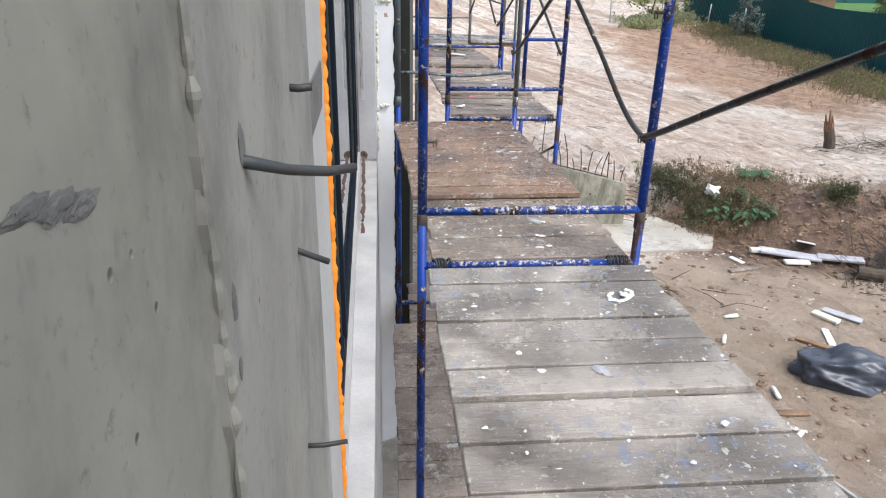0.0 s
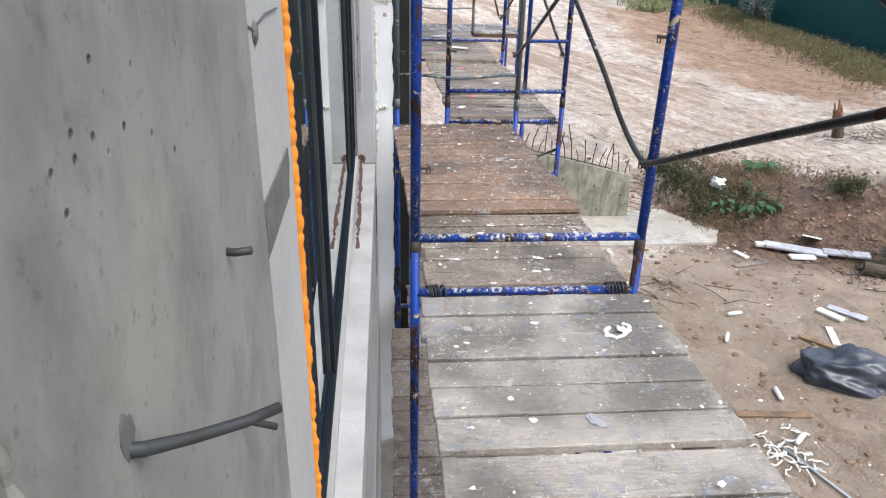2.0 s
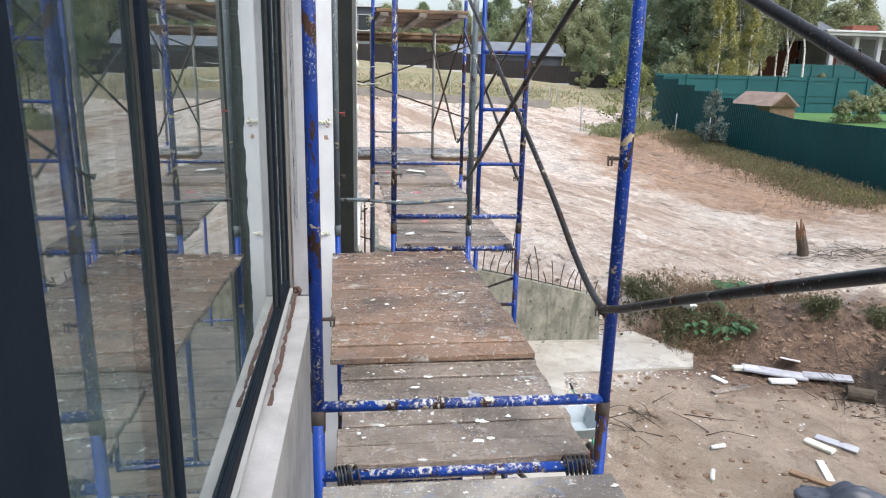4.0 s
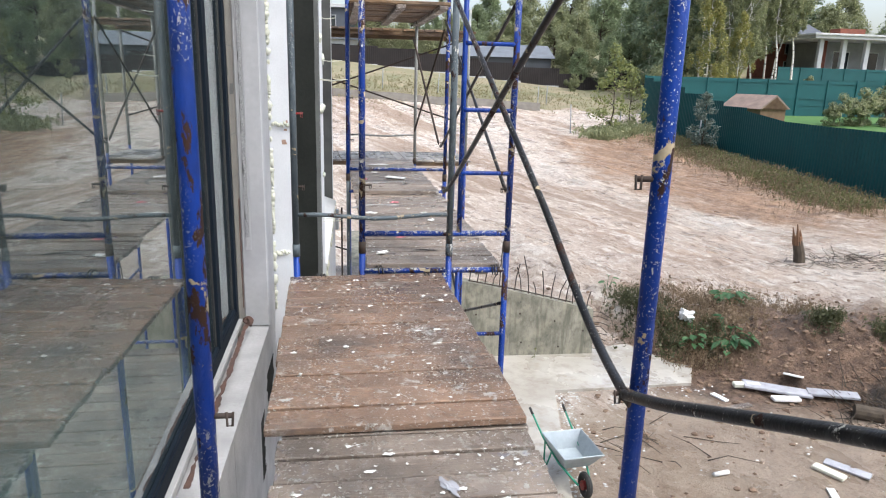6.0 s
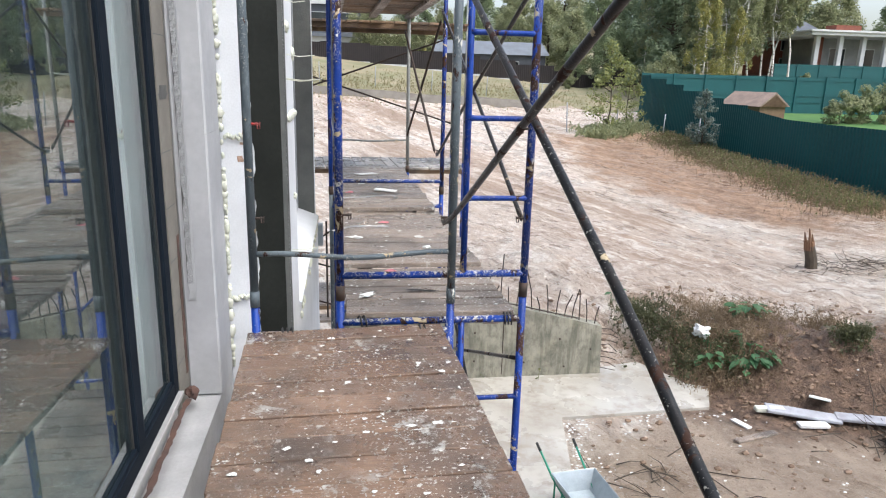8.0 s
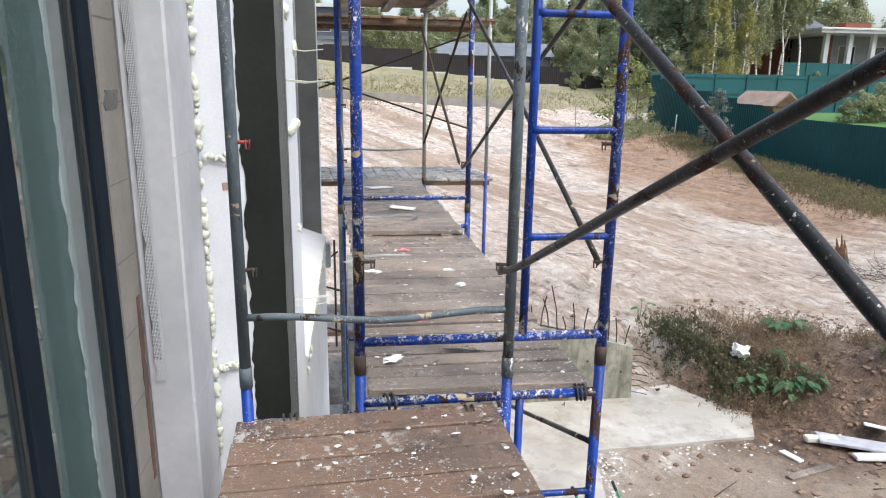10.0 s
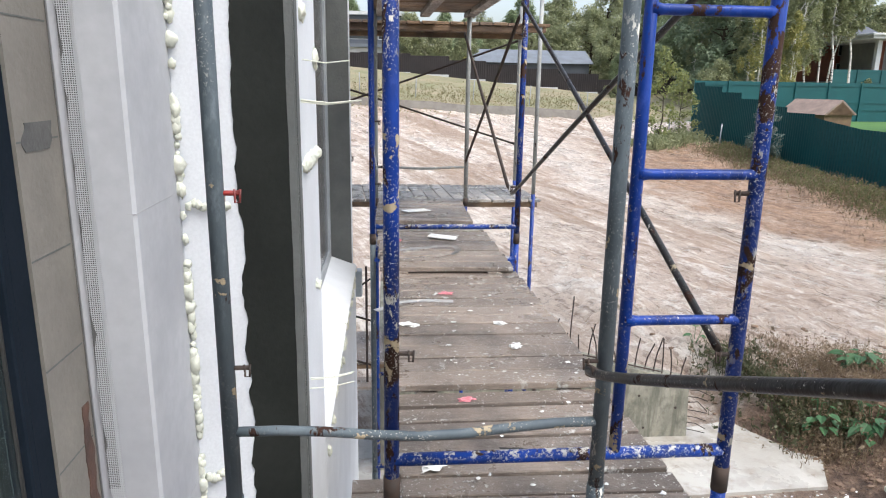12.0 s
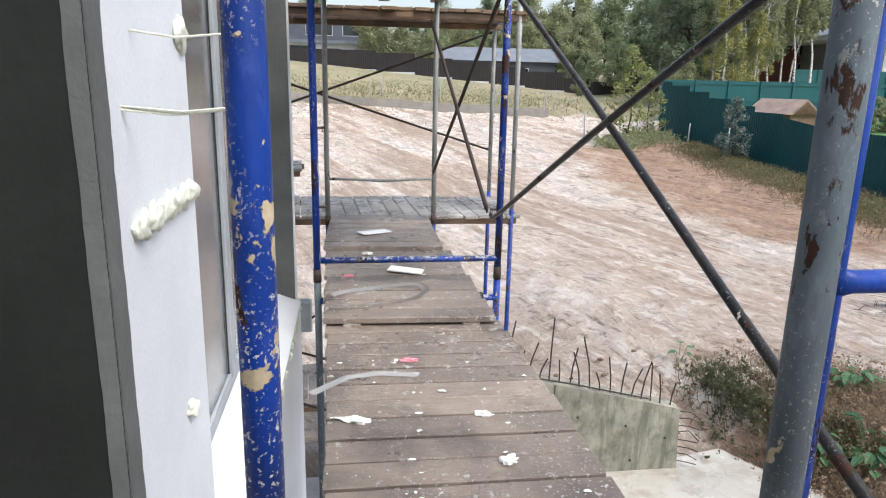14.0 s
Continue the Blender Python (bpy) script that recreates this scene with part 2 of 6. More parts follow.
NAIL = plain("dark_rebar", (0.022, 0.028, 0.032), (0.026, 0.016, 0.012), 40, 0.6, 90, 0.001)
REDPAINT = plain("red_paint", (0.30, 0.02, 0.016), (0.10, 0.016, 0.014), 20, 0.5, 90, 0.001)
ROOM = plain("room_plaster", (0.33, 0.345, 0.34), (0.25, 0.265, 0.26), 2, 0.9, 40)
SPECKLED = plain("wet_protective_film", (0.33, 0.395, 0.405), (0.125, 0.16, 0.17), 140, 0.4, 60, 0.002)
WHITE = plain("white_litter", (0.80, 0.80, 0.78), (0.68, 0.68, 0.66), 12, 0.6, 80)
PINK = plain("pink_foam", (0.75, 0.28, 0.32), (0.62, 0.22, 0.26), 20, 0.6, 80)
BAG = plain("black_plastic", (0.040, 0.048, 0.066), (0.055, 0.064, 0.084), 5, 0.33, 9, 0.006)
GREEN = plain("green_paint", (0.02, 0.30, 0.18), (0.015, 0.22, 0.14), 12, 0.4, 80, 0.001)
ZINC = plain("galvanised_sheet", (0.42, 0.47, 0.50), (0.34, 0.39, 0.42), 9, 0.35, 60, 0.001, metal=0.35)
BOARD_BLUE = plain("weathered_board", (0.42, 0.43, 0.47), (0.30, 0.30, 0.33), 6, 0.6, 40)
TEAL = plain("teal_sheet", (0.003, 0.092, 0.100), (0.003, 0.078, 0.086), 0.6, 0.55, 8, 0.002)
BROWN_SHEET = plain("brown_sheet", (0.060, 0.050, 0.050), (0.048, 0.040, 0.042), 1, 0.6, 9)
GALV_POST = plain("grey_post", (0.36, 0.38, 0.40), (0.28, 0.30, 0.32), 4, 0.6, 40)
ROOF_GREY = plain("grey_roof", (0.17, 0.19, 0.22), (0.13, 0.145, 0.165), 0.8, 0.6, 6)
ROOF_BROWN = plain("brown_shingle", (0.30, 0.22, 0.18), (0.20, 0.145, 0.12), 1.5, 0.8, 8)
PINE = plain("shed_boards", (0.20, 0.125, 0.075), (0.15, 0.09, 0.055), 3, 0.8, 20)
BRICK_RED = plain("red_brick", (0.24, 0.075, 0.045), (0.18, 0.06, 0.04), 2, 0.85, 12)
HOUSE_WHITE = plain("white_render", (0.62, 0.63, 0.63), (0.52, 0.53, 0.53), 0.8, 0.8, 8)
HOUSE_DARK = plain("dark_render", (0.10, 0.11, 0.13), (0.075, 0.085, 0.10), 0.8, 0.7, 8)
HOUSE_GREY = plain("grey_render", (0.34, 0.34, 0.33), (0.25, 0.25, 0.245), 0.8, 0.8, 8)
PANE = plain("dark_pane", (0.02, 0.026, 0.03), (0.03, 0.036, 0.04), 1, 0.08, 8, 0.0)
BARK = plain("bark", (0.055, 0.042, 0.03), (0.09, 0.07, 0.05), 9, 0.9, 30, 0.01)


def birch():
    a = Mat("birch_bark", stretch=(1, 1, 3))
    spots = a.ramp(a.noise(2.2, 4, 0.6), (0.56, 0.0), (0.62, 1.0))
    a.set(Base_Color=a.mix(spots, (0.62, 0.60, 0.56), (0.06, 0.05, 0.045)), Roughness=0.8)
    return a.m


BIRCH = birch()


def foliage(name, a_col, b_col):
    a = Mat(name)
    rnd = a.nt.nodes.new("ShaderNodeNewGeometry").outputs["Random Per Island"]
    base = a.mix(a.ramp(rnd, (0.1, 0.0), (0.9, 1.0)), a_col, b_col)
    base = a.mix(a.ramp(a.noise(0.7, 3), (0.35, 0.0), (0.7, 0.45)), base, tuple(c * 0.6 for c in a_col))
    a.set(Base_Color=base, Roughness=0.5)
    lit = a.nt.nodes.new("ShaderNodeBsdfTranslucent")
    a.nt.links.new(base, lit.inputs["Color"])
    both = a.nt.nodes.new("ShaderNodeMixShader")
    both.inputs[0].default_value = 0.5
    a.nt.links.new(a.b.outputs[0], both.inputs[1])
    a.nt.links.new(lit.outputs[0], both.inputs[2])
    a.nt.links.new(both.outputs[0], a.nt.nodes["Material Output"].inputs["Surface"])
    return a.m


# these tree greens are lifted; the pallor of distance haze is in them
LEAF_DARK = foliage("dark_green_leaves", (0.175, 0.235, 0.145), (0.27, 0.33, 0.21))
LEAF_MID = foliage("green_leaves", (0.225, 0.285, 0.155), (0.335, 0.395, 0.225))
LEAF_OLIVE = foliage("olive_leaves", (0.270, 0.295, 0.160), (0.380, 0.395, 0.220))
LEAF_YELLOW = foliage("yellowing_leaves", (0.28, 0.29, 0.10), (0.44, 0.40, 0.15))
LEAF_SILVER = foliage("silver_green_leaves", (0.13, 0.18, 0.15), (0.24, 0.29, 0.25))
LEAF_FRESH = foliage("fresh_green_leaves", (0.055, 0.150, 0.065), (0.11, 0.235, 0.10))
WEED_DRY = foliage("dry_weed", (0.17, 0.12, 0.075), (0.36, 0.27, 0.175))
GRASS = foliage("grass_blades", (0.12, 0.14, 0.055), (0.25, 0.26, 0.11))


def mud():
    a = Mat("wet_mud")

    def near_to(x, y, sx, sy, rough, amount):
        d = a.nt.nodes.new("ShaderNodeVectorMath")
        d.operation = "DISTANCE"
        flat = a.nt.nodes.new("ShaderNodeMapping")
        flat.inputs["Scale"].default_value = (1 / sx, 1 / sy, 0.0)
        a.nt.links.new(a.p, flat.inputs[0])
        a.nt.links.new(flat.outputs[0], d.inputs[0])
        d.inputs[1].default_value = (x / sx, y / sy, 0)
        return a.math("ADD", d.outputs["Value"], a.math("MULTIPLY", a.math("SUBTRACT", a.noise(rough, 6, 0.7), 0.5), amount))

    # long wheel ruts that run away from the house
    turn = a.nt.nodes.new("ShaderNodeMapping")
    turn.inputs["Rotation"].default_value = (0, 0, radians(-19))
    a.nt.links.new(a.p, turn.inputs[0])

    def along(sx, sy, scale, detail, rough, distort):
        mp = a.nt.nodes.new("ShaderNodeMapping")
        mp.inputs["Scale"].default_value = (sx, sy, 1.0)
        a.nt.links.new(turn.outputs[0], mp.inputs[0])
        n = node(a.nt, "ShaderNodeTexNoise", Scale=scale, Detail=detail, Roughness=rough, Distortion=distort)
        a.nt.links.new(mp.outputs[0], n.inputs["Vector"])
        return n.outputs["Fac"]

    wide = along(1.0, 0.10, 0.55, 6.0, 0.6, 0.7)
    ruts = along(1.0, 0.13, 2.1, 7.0, 0.66, 1.0)
    treads = along(1.0, 0.16, 7.0, 5.0, 0.7, 0.8)
    clods = a.noise(3.2, 10, 0.80)
    fine = a.noise(26, 6, 0.75)
    base = a.mix(a.ramp(wide, (0.38, 0.0), (0.60, 1.0)), (0.48, 0.375, 0.295), (0.68, 0.59, 0.505))
    base = a.mix(a.ramp(a.noise(0.16, 4, 0.6), (0.45, 0.0), (0.66, 0.6)), base, (0.44, 0.30, 0.21))
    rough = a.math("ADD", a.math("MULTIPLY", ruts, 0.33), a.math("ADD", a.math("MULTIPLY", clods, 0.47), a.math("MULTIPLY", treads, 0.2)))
    # dark tracks and pale mud, with clod shade and wet glints added in colour
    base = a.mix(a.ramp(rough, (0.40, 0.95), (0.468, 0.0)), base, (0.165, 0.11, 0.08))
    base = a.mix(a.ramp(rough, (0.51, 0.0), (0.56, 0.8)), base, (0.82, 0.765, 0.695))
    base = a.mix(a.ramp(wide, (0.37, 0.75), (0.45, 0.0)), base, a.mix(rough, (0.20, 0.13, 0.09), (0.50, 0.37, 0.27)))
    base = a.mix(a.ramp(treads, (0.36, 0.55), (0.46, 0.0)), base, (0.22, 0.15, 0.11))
    # finest grain: tiny shadows and white glints painted the same way
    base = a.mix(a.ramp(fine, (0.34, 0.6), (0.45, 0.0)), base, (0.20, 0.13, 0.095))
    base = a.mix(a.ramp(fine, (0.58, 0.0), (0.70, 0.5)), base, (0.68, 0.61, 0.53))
    # freshly turned orange-brown soil towards the far bank
    soil = a.mix(a.ramp(rough, (0.44, 0.0), (0.55, 1.0)), (0.20, 0.115, 0.07), (0.46, 0.30, 0.195))
    base = a.mix(a.ramp(near_to(19.0, 32, 8.2, 15.0, 0.35, 1.5), (0.72, 0.95), (1.16, 0.0)), base, soil)
    # trampled brown earth beside the paving
    yard = a.mix(a.ramp(clods, (0.36, 0.0), (0.62, 1.0)), (0.30, 0.215, 0.155), (0.54, 0.43, 0.335))
    yard = a.mix(a.ramp(a.noise(1.3, 5, 0.65), (0.44, 0.0), (0.62, 0.7)), yard, (0.52, 0.42, 0.33))
    yard = a.mix(a.ramp(a.noise(38, 3, 0.6), (0.63, 0.0), (0.67, 0.8)), yard, (0.55, 0.50, 0.43))
    yard = a.mix(a.ramp(fine, (0.32, 0.7), (0.44, 0.0)), yard, (0.10, 0.066, 0.045))
    base = a.mix(a.ramp(near_to(6.0, 3.2, 5.6, 5.4, 0.6, 0.7), (0.85, 1.0), (1.08, 0.0)), base, yard)
    # bare spoil on the bank, with burnt black soil at its foot
    spoil = a.mix(a.ramp(a.noise(4.5, 7, 0.72), (0.36, 0.0), (0.64, 1.0)), (0.085, 0.052, 0.035), (0.29, 0.185, 0.125))
    spoil = a.mix(a.ramp(fine, (0.36, 0.7), (0.48, 0.0)), spoil, (0.045, 0.030, 0.022))
    base = a.mix(a.ramp(near_to(8.1, 9.2, 3.6, 2.1, 0.9, 0.9), (0.70, 1.0), (1.05, 0.0)), base, spoil)
    base = a.mix(a.ramp(near_to(9.4, 7.4, 1.2, 0.7, 1.2, 0.9), (0.75, 0.9), (1.1, 0.0)), base, (0.030, 0.025, 0.023))
    wet = a.ramp(a.math("ADD", a.math("MULTIPLY", wide, 0.5), a.math("MULTIPLY", a.noise(0.9, 5, 0.65), 0.5)), (0.44, 0.75), (0.56, 0.22))
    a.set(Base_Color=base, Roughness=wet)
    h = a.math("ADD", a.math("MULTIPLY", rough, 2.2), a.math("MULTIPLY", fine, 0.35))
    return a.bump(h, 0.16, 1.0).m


MUD = mud()


def slab_mat():
    a = Mat("damp_concrete_slab")
    base = a.mix(a.ramp(a.noise(0.8, 5), (0.35, 0.0), (0.65, 1.0)), (0.35, 0.325, 0.285), (0.47, 0.45, 0.41))
    base = a.mix(a.ramp(a.noise(3.5, 6, 0.65), (0.46, 0.0), (0.66, 0.75)), base, (0.25, 0.215, 0.175))
    wet = a.ramp(a.noise(0.9, 5, 0.65), (0.42, 0.10), (0.60, 0.6))
    a.set(Base_Color=base, Roughness=wet)
    return a.bump(a.noise(30, 4), 0.003).m


SLAB = slab_mat()
LAWN = plain("mown_lawn", (0.05, 0.135, 0.03), (0.075, 0.17, 0.04), 0.6, 0.9, 9)
FIELD = plain("dry_grass_field", (0.30, 0.25, 0.165), (0.17, 0.18, 0.09), 0.25, 0.95, 3, 0.05)


def glass(name, tint, rough=0.0, ior=1.5, clear=1.0, drops=0.0):
    a = Mat(name)
    a.set(Base_Color=tint, Roughness=rough, IOR=ior)
    a.b.inputs["Transmission Weight"].default_value = clear
    if drops:
        cap = a.ramp(a.cells(150)["Distance"], (0.15, 1.0), (0.42, 0.0))
        cap = a.math("MULTIPLY", cap, a.ramp(a.noise(55, 2), (0.48, 0.0), (0.56, 1.0)))
        a.bump(cap, drops)
    return a.m


GLASS = glass("tinted_glass", (0.66, 0.76, 0.755), ior=1.9, clear=0.988)
FILM = glass("clear_film", (0.93, 0.94, 0.95), 0.18)


# ---- mesh helpers ----
def mesh_of(bm, name, mat, smooth=False):
    bmesh.ops.recalc_face_normals(bm, faces=bm.faces)
    me = bpy.data.meshes.new(name)
    bm.to_mesh(me)
    bm.free()
    me.materials.append(mat)
    if smooth:
        me.polygons.foreach_set("use_smooth", [True] * len(me.polygons))
    return me


def part(name, bm, mat, parent=None, label="", smooth=False):
    ob = new(name, mesh_of(bm, name, mat, smooth))
    if parent is not None:
        ob.parent = parent
    if label:
        ob["label"] = label
    return ob


def thing(name, at, label, category, group="", kind="", rz=0.0):
    ob = new(name)
    ob.empty_display_size = 0.1
    ob.matrix_basis = pose(*at, 0, 0, rz)
    return tagged(ob, label, category, group, kind)


def box(lo, hi, bevel=0.0, bm=None, turn=None):
    bm = bm or bmesh.new()
    c = [(a + b) / 2 for a, b in zip(lo, hi)]
    s = [max(b - a, 1e-4) for a, b in zip(lo, hi)]
    m = Matrix.Translation(c) @ (turn or Matrix()) @ Matrix.Diagonal((*s, 1))
    vs = bmesh.ops.create_cube(bm, size=1, matrix=m)["verts"]
    if bevel:
        es = list({e for v in vs for e in v.link_edges})
        bmesh.ops.bevel(bm, geom=es, offset=bevel, segments=1, affect="EDGES")
    return bm


def tube(points, r, bm=None, seg=12, ends=True):
    """A round tube along points; r is one radius or one for each point."""
    bm = bm or bmesh.new()
    pts = [Vector(p) for p in points]
    rs = r if isinstance(r, (list, tuple)) else [r] * len(pts)
    side = None
    rings = []
    for i, p in enumerate(pts):
        d = (pts[min(i + 1, len(pts) - 1)] - pts[max(i - 1, 0)]).normalized()
        if side is None:
            side = d.orthogonal().normalized()
        side = (side - d * side.dot(d)).normalized()
        up = d.cross(side)
        rings.append([bm.verts.new(p + rs[i] * (math.cos(a) * side + math.sin(a) * up))
                      for a in (2 * math.pi * k / seg for k in range(seg))])
    for a, b in zip(rings, rings[1:]):
        for k in range(seg):
            bm.faces.new((a[k], a[(k + 1) % seg], b[(k + 1) % seg], b[k]))
    if ends:
        bm.faces.new(rings[0])
        bm.faces.new(rings[-1][::-1])
    return bm


def prism(outline, z0, z1, bm=None):
    """An upright prism on an outline of x, y."""
    bm = bm or bmesh.new()
    lo = [bm.verts.new((x, y, z0)) for x, y in outline]
    hi = [bm.verts.new((x, y, z1)) for x, y in outline]
    n = len(lo)
    bm.faces.new(lo[::-1])
    bm.faces.new(hi)
    for i in range(n):
        bm.faces.new((lo[i], lo[(i + 1) % n], hi[(i + 1) % n], hi[i]))
    return bm


def lump(at, size, seed=0, rough=0.35, sub=2, bm=None):
    """An uneven rounded lump."""
    bm = bm or bmesh.new()
    vs = bmesh.ops.create_icosphere(bm, subdivisions=sub, radius=1.0)["verts"]
    off = Vector((seed * 3.7, seed * 1.3, seed * 2.1))
    for v in vs:
        k = 1 + rough * noise.noise(v.co * 1.7 + off) + rough * 0.5 * noise.noise(v.co * 4 + off)
        v.co = Vector(at) + Vector([c * k * s for c, s in zip(v.co, size)])
    return bm


def ragged_sheet(origin, along, up, length, height, thick, ragged, step=0.02, seed=0, both=False):
    """An upright layer whose edges are torn; along runs its length, ragged is the depth of the tears."""
    bm = bmesh.new()
    o, a, u = Vector(origin), Vector(along).normalized(), Vector(up).normalized()
    nrm = a.cross(u)
    n = max(2, int(height / step))
    rows = []
    for i in range(n + 1):
        h = height * i / n
        e0 = ragged * (noise.noise((h * 9, seed, 0.3)) + 0.6 * noise.noise((h * 31, seed, 1.3)))
        e1 = ragged * (noise.noise((h * 9, seed, 5.3)) + 0.6 * noise.noise((h * 31, seed, 7.3))) if both else 0
        p, q = o + u * h + a * e0, o + u * h + a * (length + e1)
        rows.append([bm.verts.new(p), bm.verts.new(q), bm.verts.new(q + nrm * thick), bm.verts.new(p + nrm * thick)])
    for r, s in zip(rows, rows[1:]):
        for k in range(4):
            bm.faces.new((r[k], r[(k + 1) % 4], s[(k + 1) % 4], s[k]))
    bm.faces.new(rows[0][::-1])
    bm.faces.new(rows[-1])
    return bm


def bead(points, r, seed=0, jag=0.45, step=0.012, seg=8, bm=None):
    """A swollen, lumpy bead of foam along a line."""
    pts = [Vector(p) for p in points]
    line, rs = [], []
    for a, b in zip(pts, pts[1:]):
        n = max(2, int((b - a).length / step))
        for i in range(n):
            p = a.lerp(b, i / n)
            k = 0.8 * noise.noise(p * 26 + Vector((seed, 0, 0))) + noise.noise(p * 71 + Vector((seed, 3, 0)))
            line.append(p + Vector((0.3 * r * k, 0.4 * r * noise.noise(p * 23), 0)))
            rs.append(r * max(0.35, 1 + jag * k))
    return tube(line, rs, bm, seg)


# ---- ground ----
GROUND = -3.6
BANK_X = (2.0, 5.3, 6.1, 6.9, 8.2, 9.5, 12.0, 16.0)
BANK_Y = (10.5, 10.3, 8.8, 8.2, 7.5, 6.8, 5.8, 4.8)


def smooth(a, b, v):
    t = min(1, max(0, (v - a) / (b - a)))
    return t * t * (3 - 2 * t)


def ground_z(x, y):
    z60 = -0.45 - 0.05 * min(max(x, -40), 30)
    z85 = 3.0 - 0.09 * min(max(x, -40), 30) + 0.075 * max(0, min(x, 70) - 30)
    if y < 60:
        z = GROUND + (z60 - GROUND) * min(1, max(0, (y - 16) / 44)) ** 1.35
    else:
        z = z60 + (z85 - z60) * min(1, (y - 60) / 25) + max(0, y - 90) * 0.06
    lot = smooth(22.2, 23.2, x) * smooth(62, 50, y) * smooth(-20, 10, y)
    z = z * (1 - lot) + lot * (-1.75 + 0.035 * (min(y, 50) - 25))
    bank = smooth(15, 19.5, x - 0.10 * (y - 25)) * smooth(22.2, 21, x) * smooth(10, 20, y)
    z += 0.45 * bank
    # earth bank with a lumpy cut face; the higher ground behind it fades into the field
    run = y - float(np.interp(x, BANK_X, BANK_Y))
    rise = smooth(0.0, 1.7, run) * (1 - smooth(3.5, 13, run)) * smooth(3.2, 5.2, x) * (1 - smooth(14, 20, x))
    z += rise * (0.50 + 0.16 * noise.noise((x * 0.9, y * 0.9, 4.5)) + 0.10 * noise.noise((x * 2.6, y * 2.6, 7.5)) + 0.09 * abs(noise.noise((x * 3.4, y * 4.4, 9.5))) + 0.08 * noise.noise((x * 6.5, y * 6.5, 2.5)))
    z += 0.30 * math.exp(-((x - 9.2) / 1.3) ** 2 - ((y - 8.9) / 0.9) ** 2)
    if x > -1 and y < 62:
        k = smooth(4.2, 9, x) if y < 9 else smooth(9.4, 13, y) if x < 6 else 1
        u, v = 0.94 * x + 0.34 * y, 0.94 * y - 0.34 * x
        r = 0.12 * noise.noise((u * 0.75, v * 0.16, 0.5)) + 0.05 * noise.noise((u * 1.9, v * 0.4, 8.5)) + 0.07 * noise.noise((x * 0.8, y * 1.3, 3.5)) + 0.055 * noise.noise((x * 2.1, y * 2.6, 1.5))
        z += k * r * (1.0 - 0.6 * lot)
    if x > 17 and 36 < y < 47 and x < 22:
        z += 0.25 * abs(noise.noise((x * 0.7, y * 0.7, 9)))
    return z


def make_ground():
    xs = np.unique(np.round(np.concatenate([np.linspace(-600, -30, 12), np.linspace(-30, -2, 15), np.arange(-2, 5, 0.18), np.arange(5, 12, 0.09), np.arange(12, 16, 0.16), np.arange(16, 30, 0.5),
                                            np.linspace(30, 90, 30), np.linspace(100, 700, 12)]), 3))
    ys = np.unique(np.round(np.concatenate([np.linspace(-500, -20, 10), np.linspace(-20, 1, 22), np.arange(1, 6.5, 0.16), np.arange(6.5, 12.5, 0.09), np.arange(12.5, 22, 0.16), np.arange(22, 64, 0.4),
                                            np.linspace(64, 100, 25), np.linspace(110, 900, 20)]), 3))
    verts = [(float(x), float(y), ground_z(float(x), float(y))) for y in ys for x in xs]
    w = len(xs)
    faces, mats = [], []
    for j in range(len(ys) - 1):
        for i in range(w - 1):
            k = j * w + i
            faces.append((k, k + 1, k + 1 + w, k + w))
            x, y = xs[i], ys[j]
            lawn = x > 22.6 and y < 52
            field = y > 61 + 0.3 * math.sin(x) or x > 22.6 or x < -12
            mats.append(1 if lawn else 2 if field else 0)
    me = bpy.data.meshes.new("ground")
    me.from_pydata(verts, [], faces)
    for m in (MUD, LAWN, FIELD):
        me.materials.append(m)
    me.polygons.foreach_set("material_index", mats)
    me.polygons.foreach_set("use_smooth", [True] * len(faces))
    return tagged(new("ground", me), "churned wet reddish-brown mud with pale ruts, shade and glints in its colour", "ground", kind="structure")


make_ground()

# damp concrete paving beside the house
slab = part("pavement", prism([(-0.3, -9), (2.35, -9), (2.5, 3.5), (2.96, 5.9), (3.52, 8.4), (5.92, 8.5), (6.45, 9.5), (6.1, 10.4), (4.8, 10.1), (-3, 10.1), (-3, 7.2), (-0.3, 7.2)], GROUND - 0.12, GROUND + 0.05), SLAB)
tagged(slab, "pale damp concrete paving slab along the house", "pavement", kind="structure")

# ---- house: walls, window openings, insulation ----
Z0, Z1 = GROUND - 0.1, 2.9


def structure(name, bm, mat, label, category="wall"):
    return tagged(part(name, bm, mat), label, category, kind="structure")


# cast concrete wall up to the great window
w = structure("wall_concrete", box((-0.65, -8.0, Z0), (-0.302, -1.735, Z1)), CONCRETE, "rough cast grey concrete house wall with a smeared lighter strip")
sm = part("skim_layer", ragged_sheet((-0.302, -2.33, 0.0), (0, 1, 0), (0, 0, 1), 0.590, 2.0, 0.006, 0.010, seed=3), CONCRETE_PALE, w, "thin lighter skim coat with a torn edge")
sm.matrix_basis = Matrix.Identity(4)
structure("wall_reveal_strip", box((-0.65, -1.735, Z0), (-0.306, -1.400, Z1)), PLASTER, "white plastered strip beside the window")
structure("wall_under_window", prism([(-0.65, -1.400), (-0.353, -1.400), (-0.424, 2.76), (-0.65, 2.76)], Z0, -0.20), EPS_DIRTY, "smeared white plastered ledge under the great window")
structure("wall_over_window", prism([(-0.65, -1.400), (-0.353, -1.400), (-0.424, 2.76), (-0.65, 2.76)], 2.52, Z1), EPS_DIRTY, "plastered lintel over the great window")
bw = structure("wall_blocks", box((-0.65, 2.765, Z0), (-0.405, 3.30, Z1)), BLOCK, "bare cream aerated block wall at the window's edge")
structure("wall_side_south", box((-8.0, -8.0, Z0), (-0.65, -7.7, Z1)), ROOM, "plain house wall")
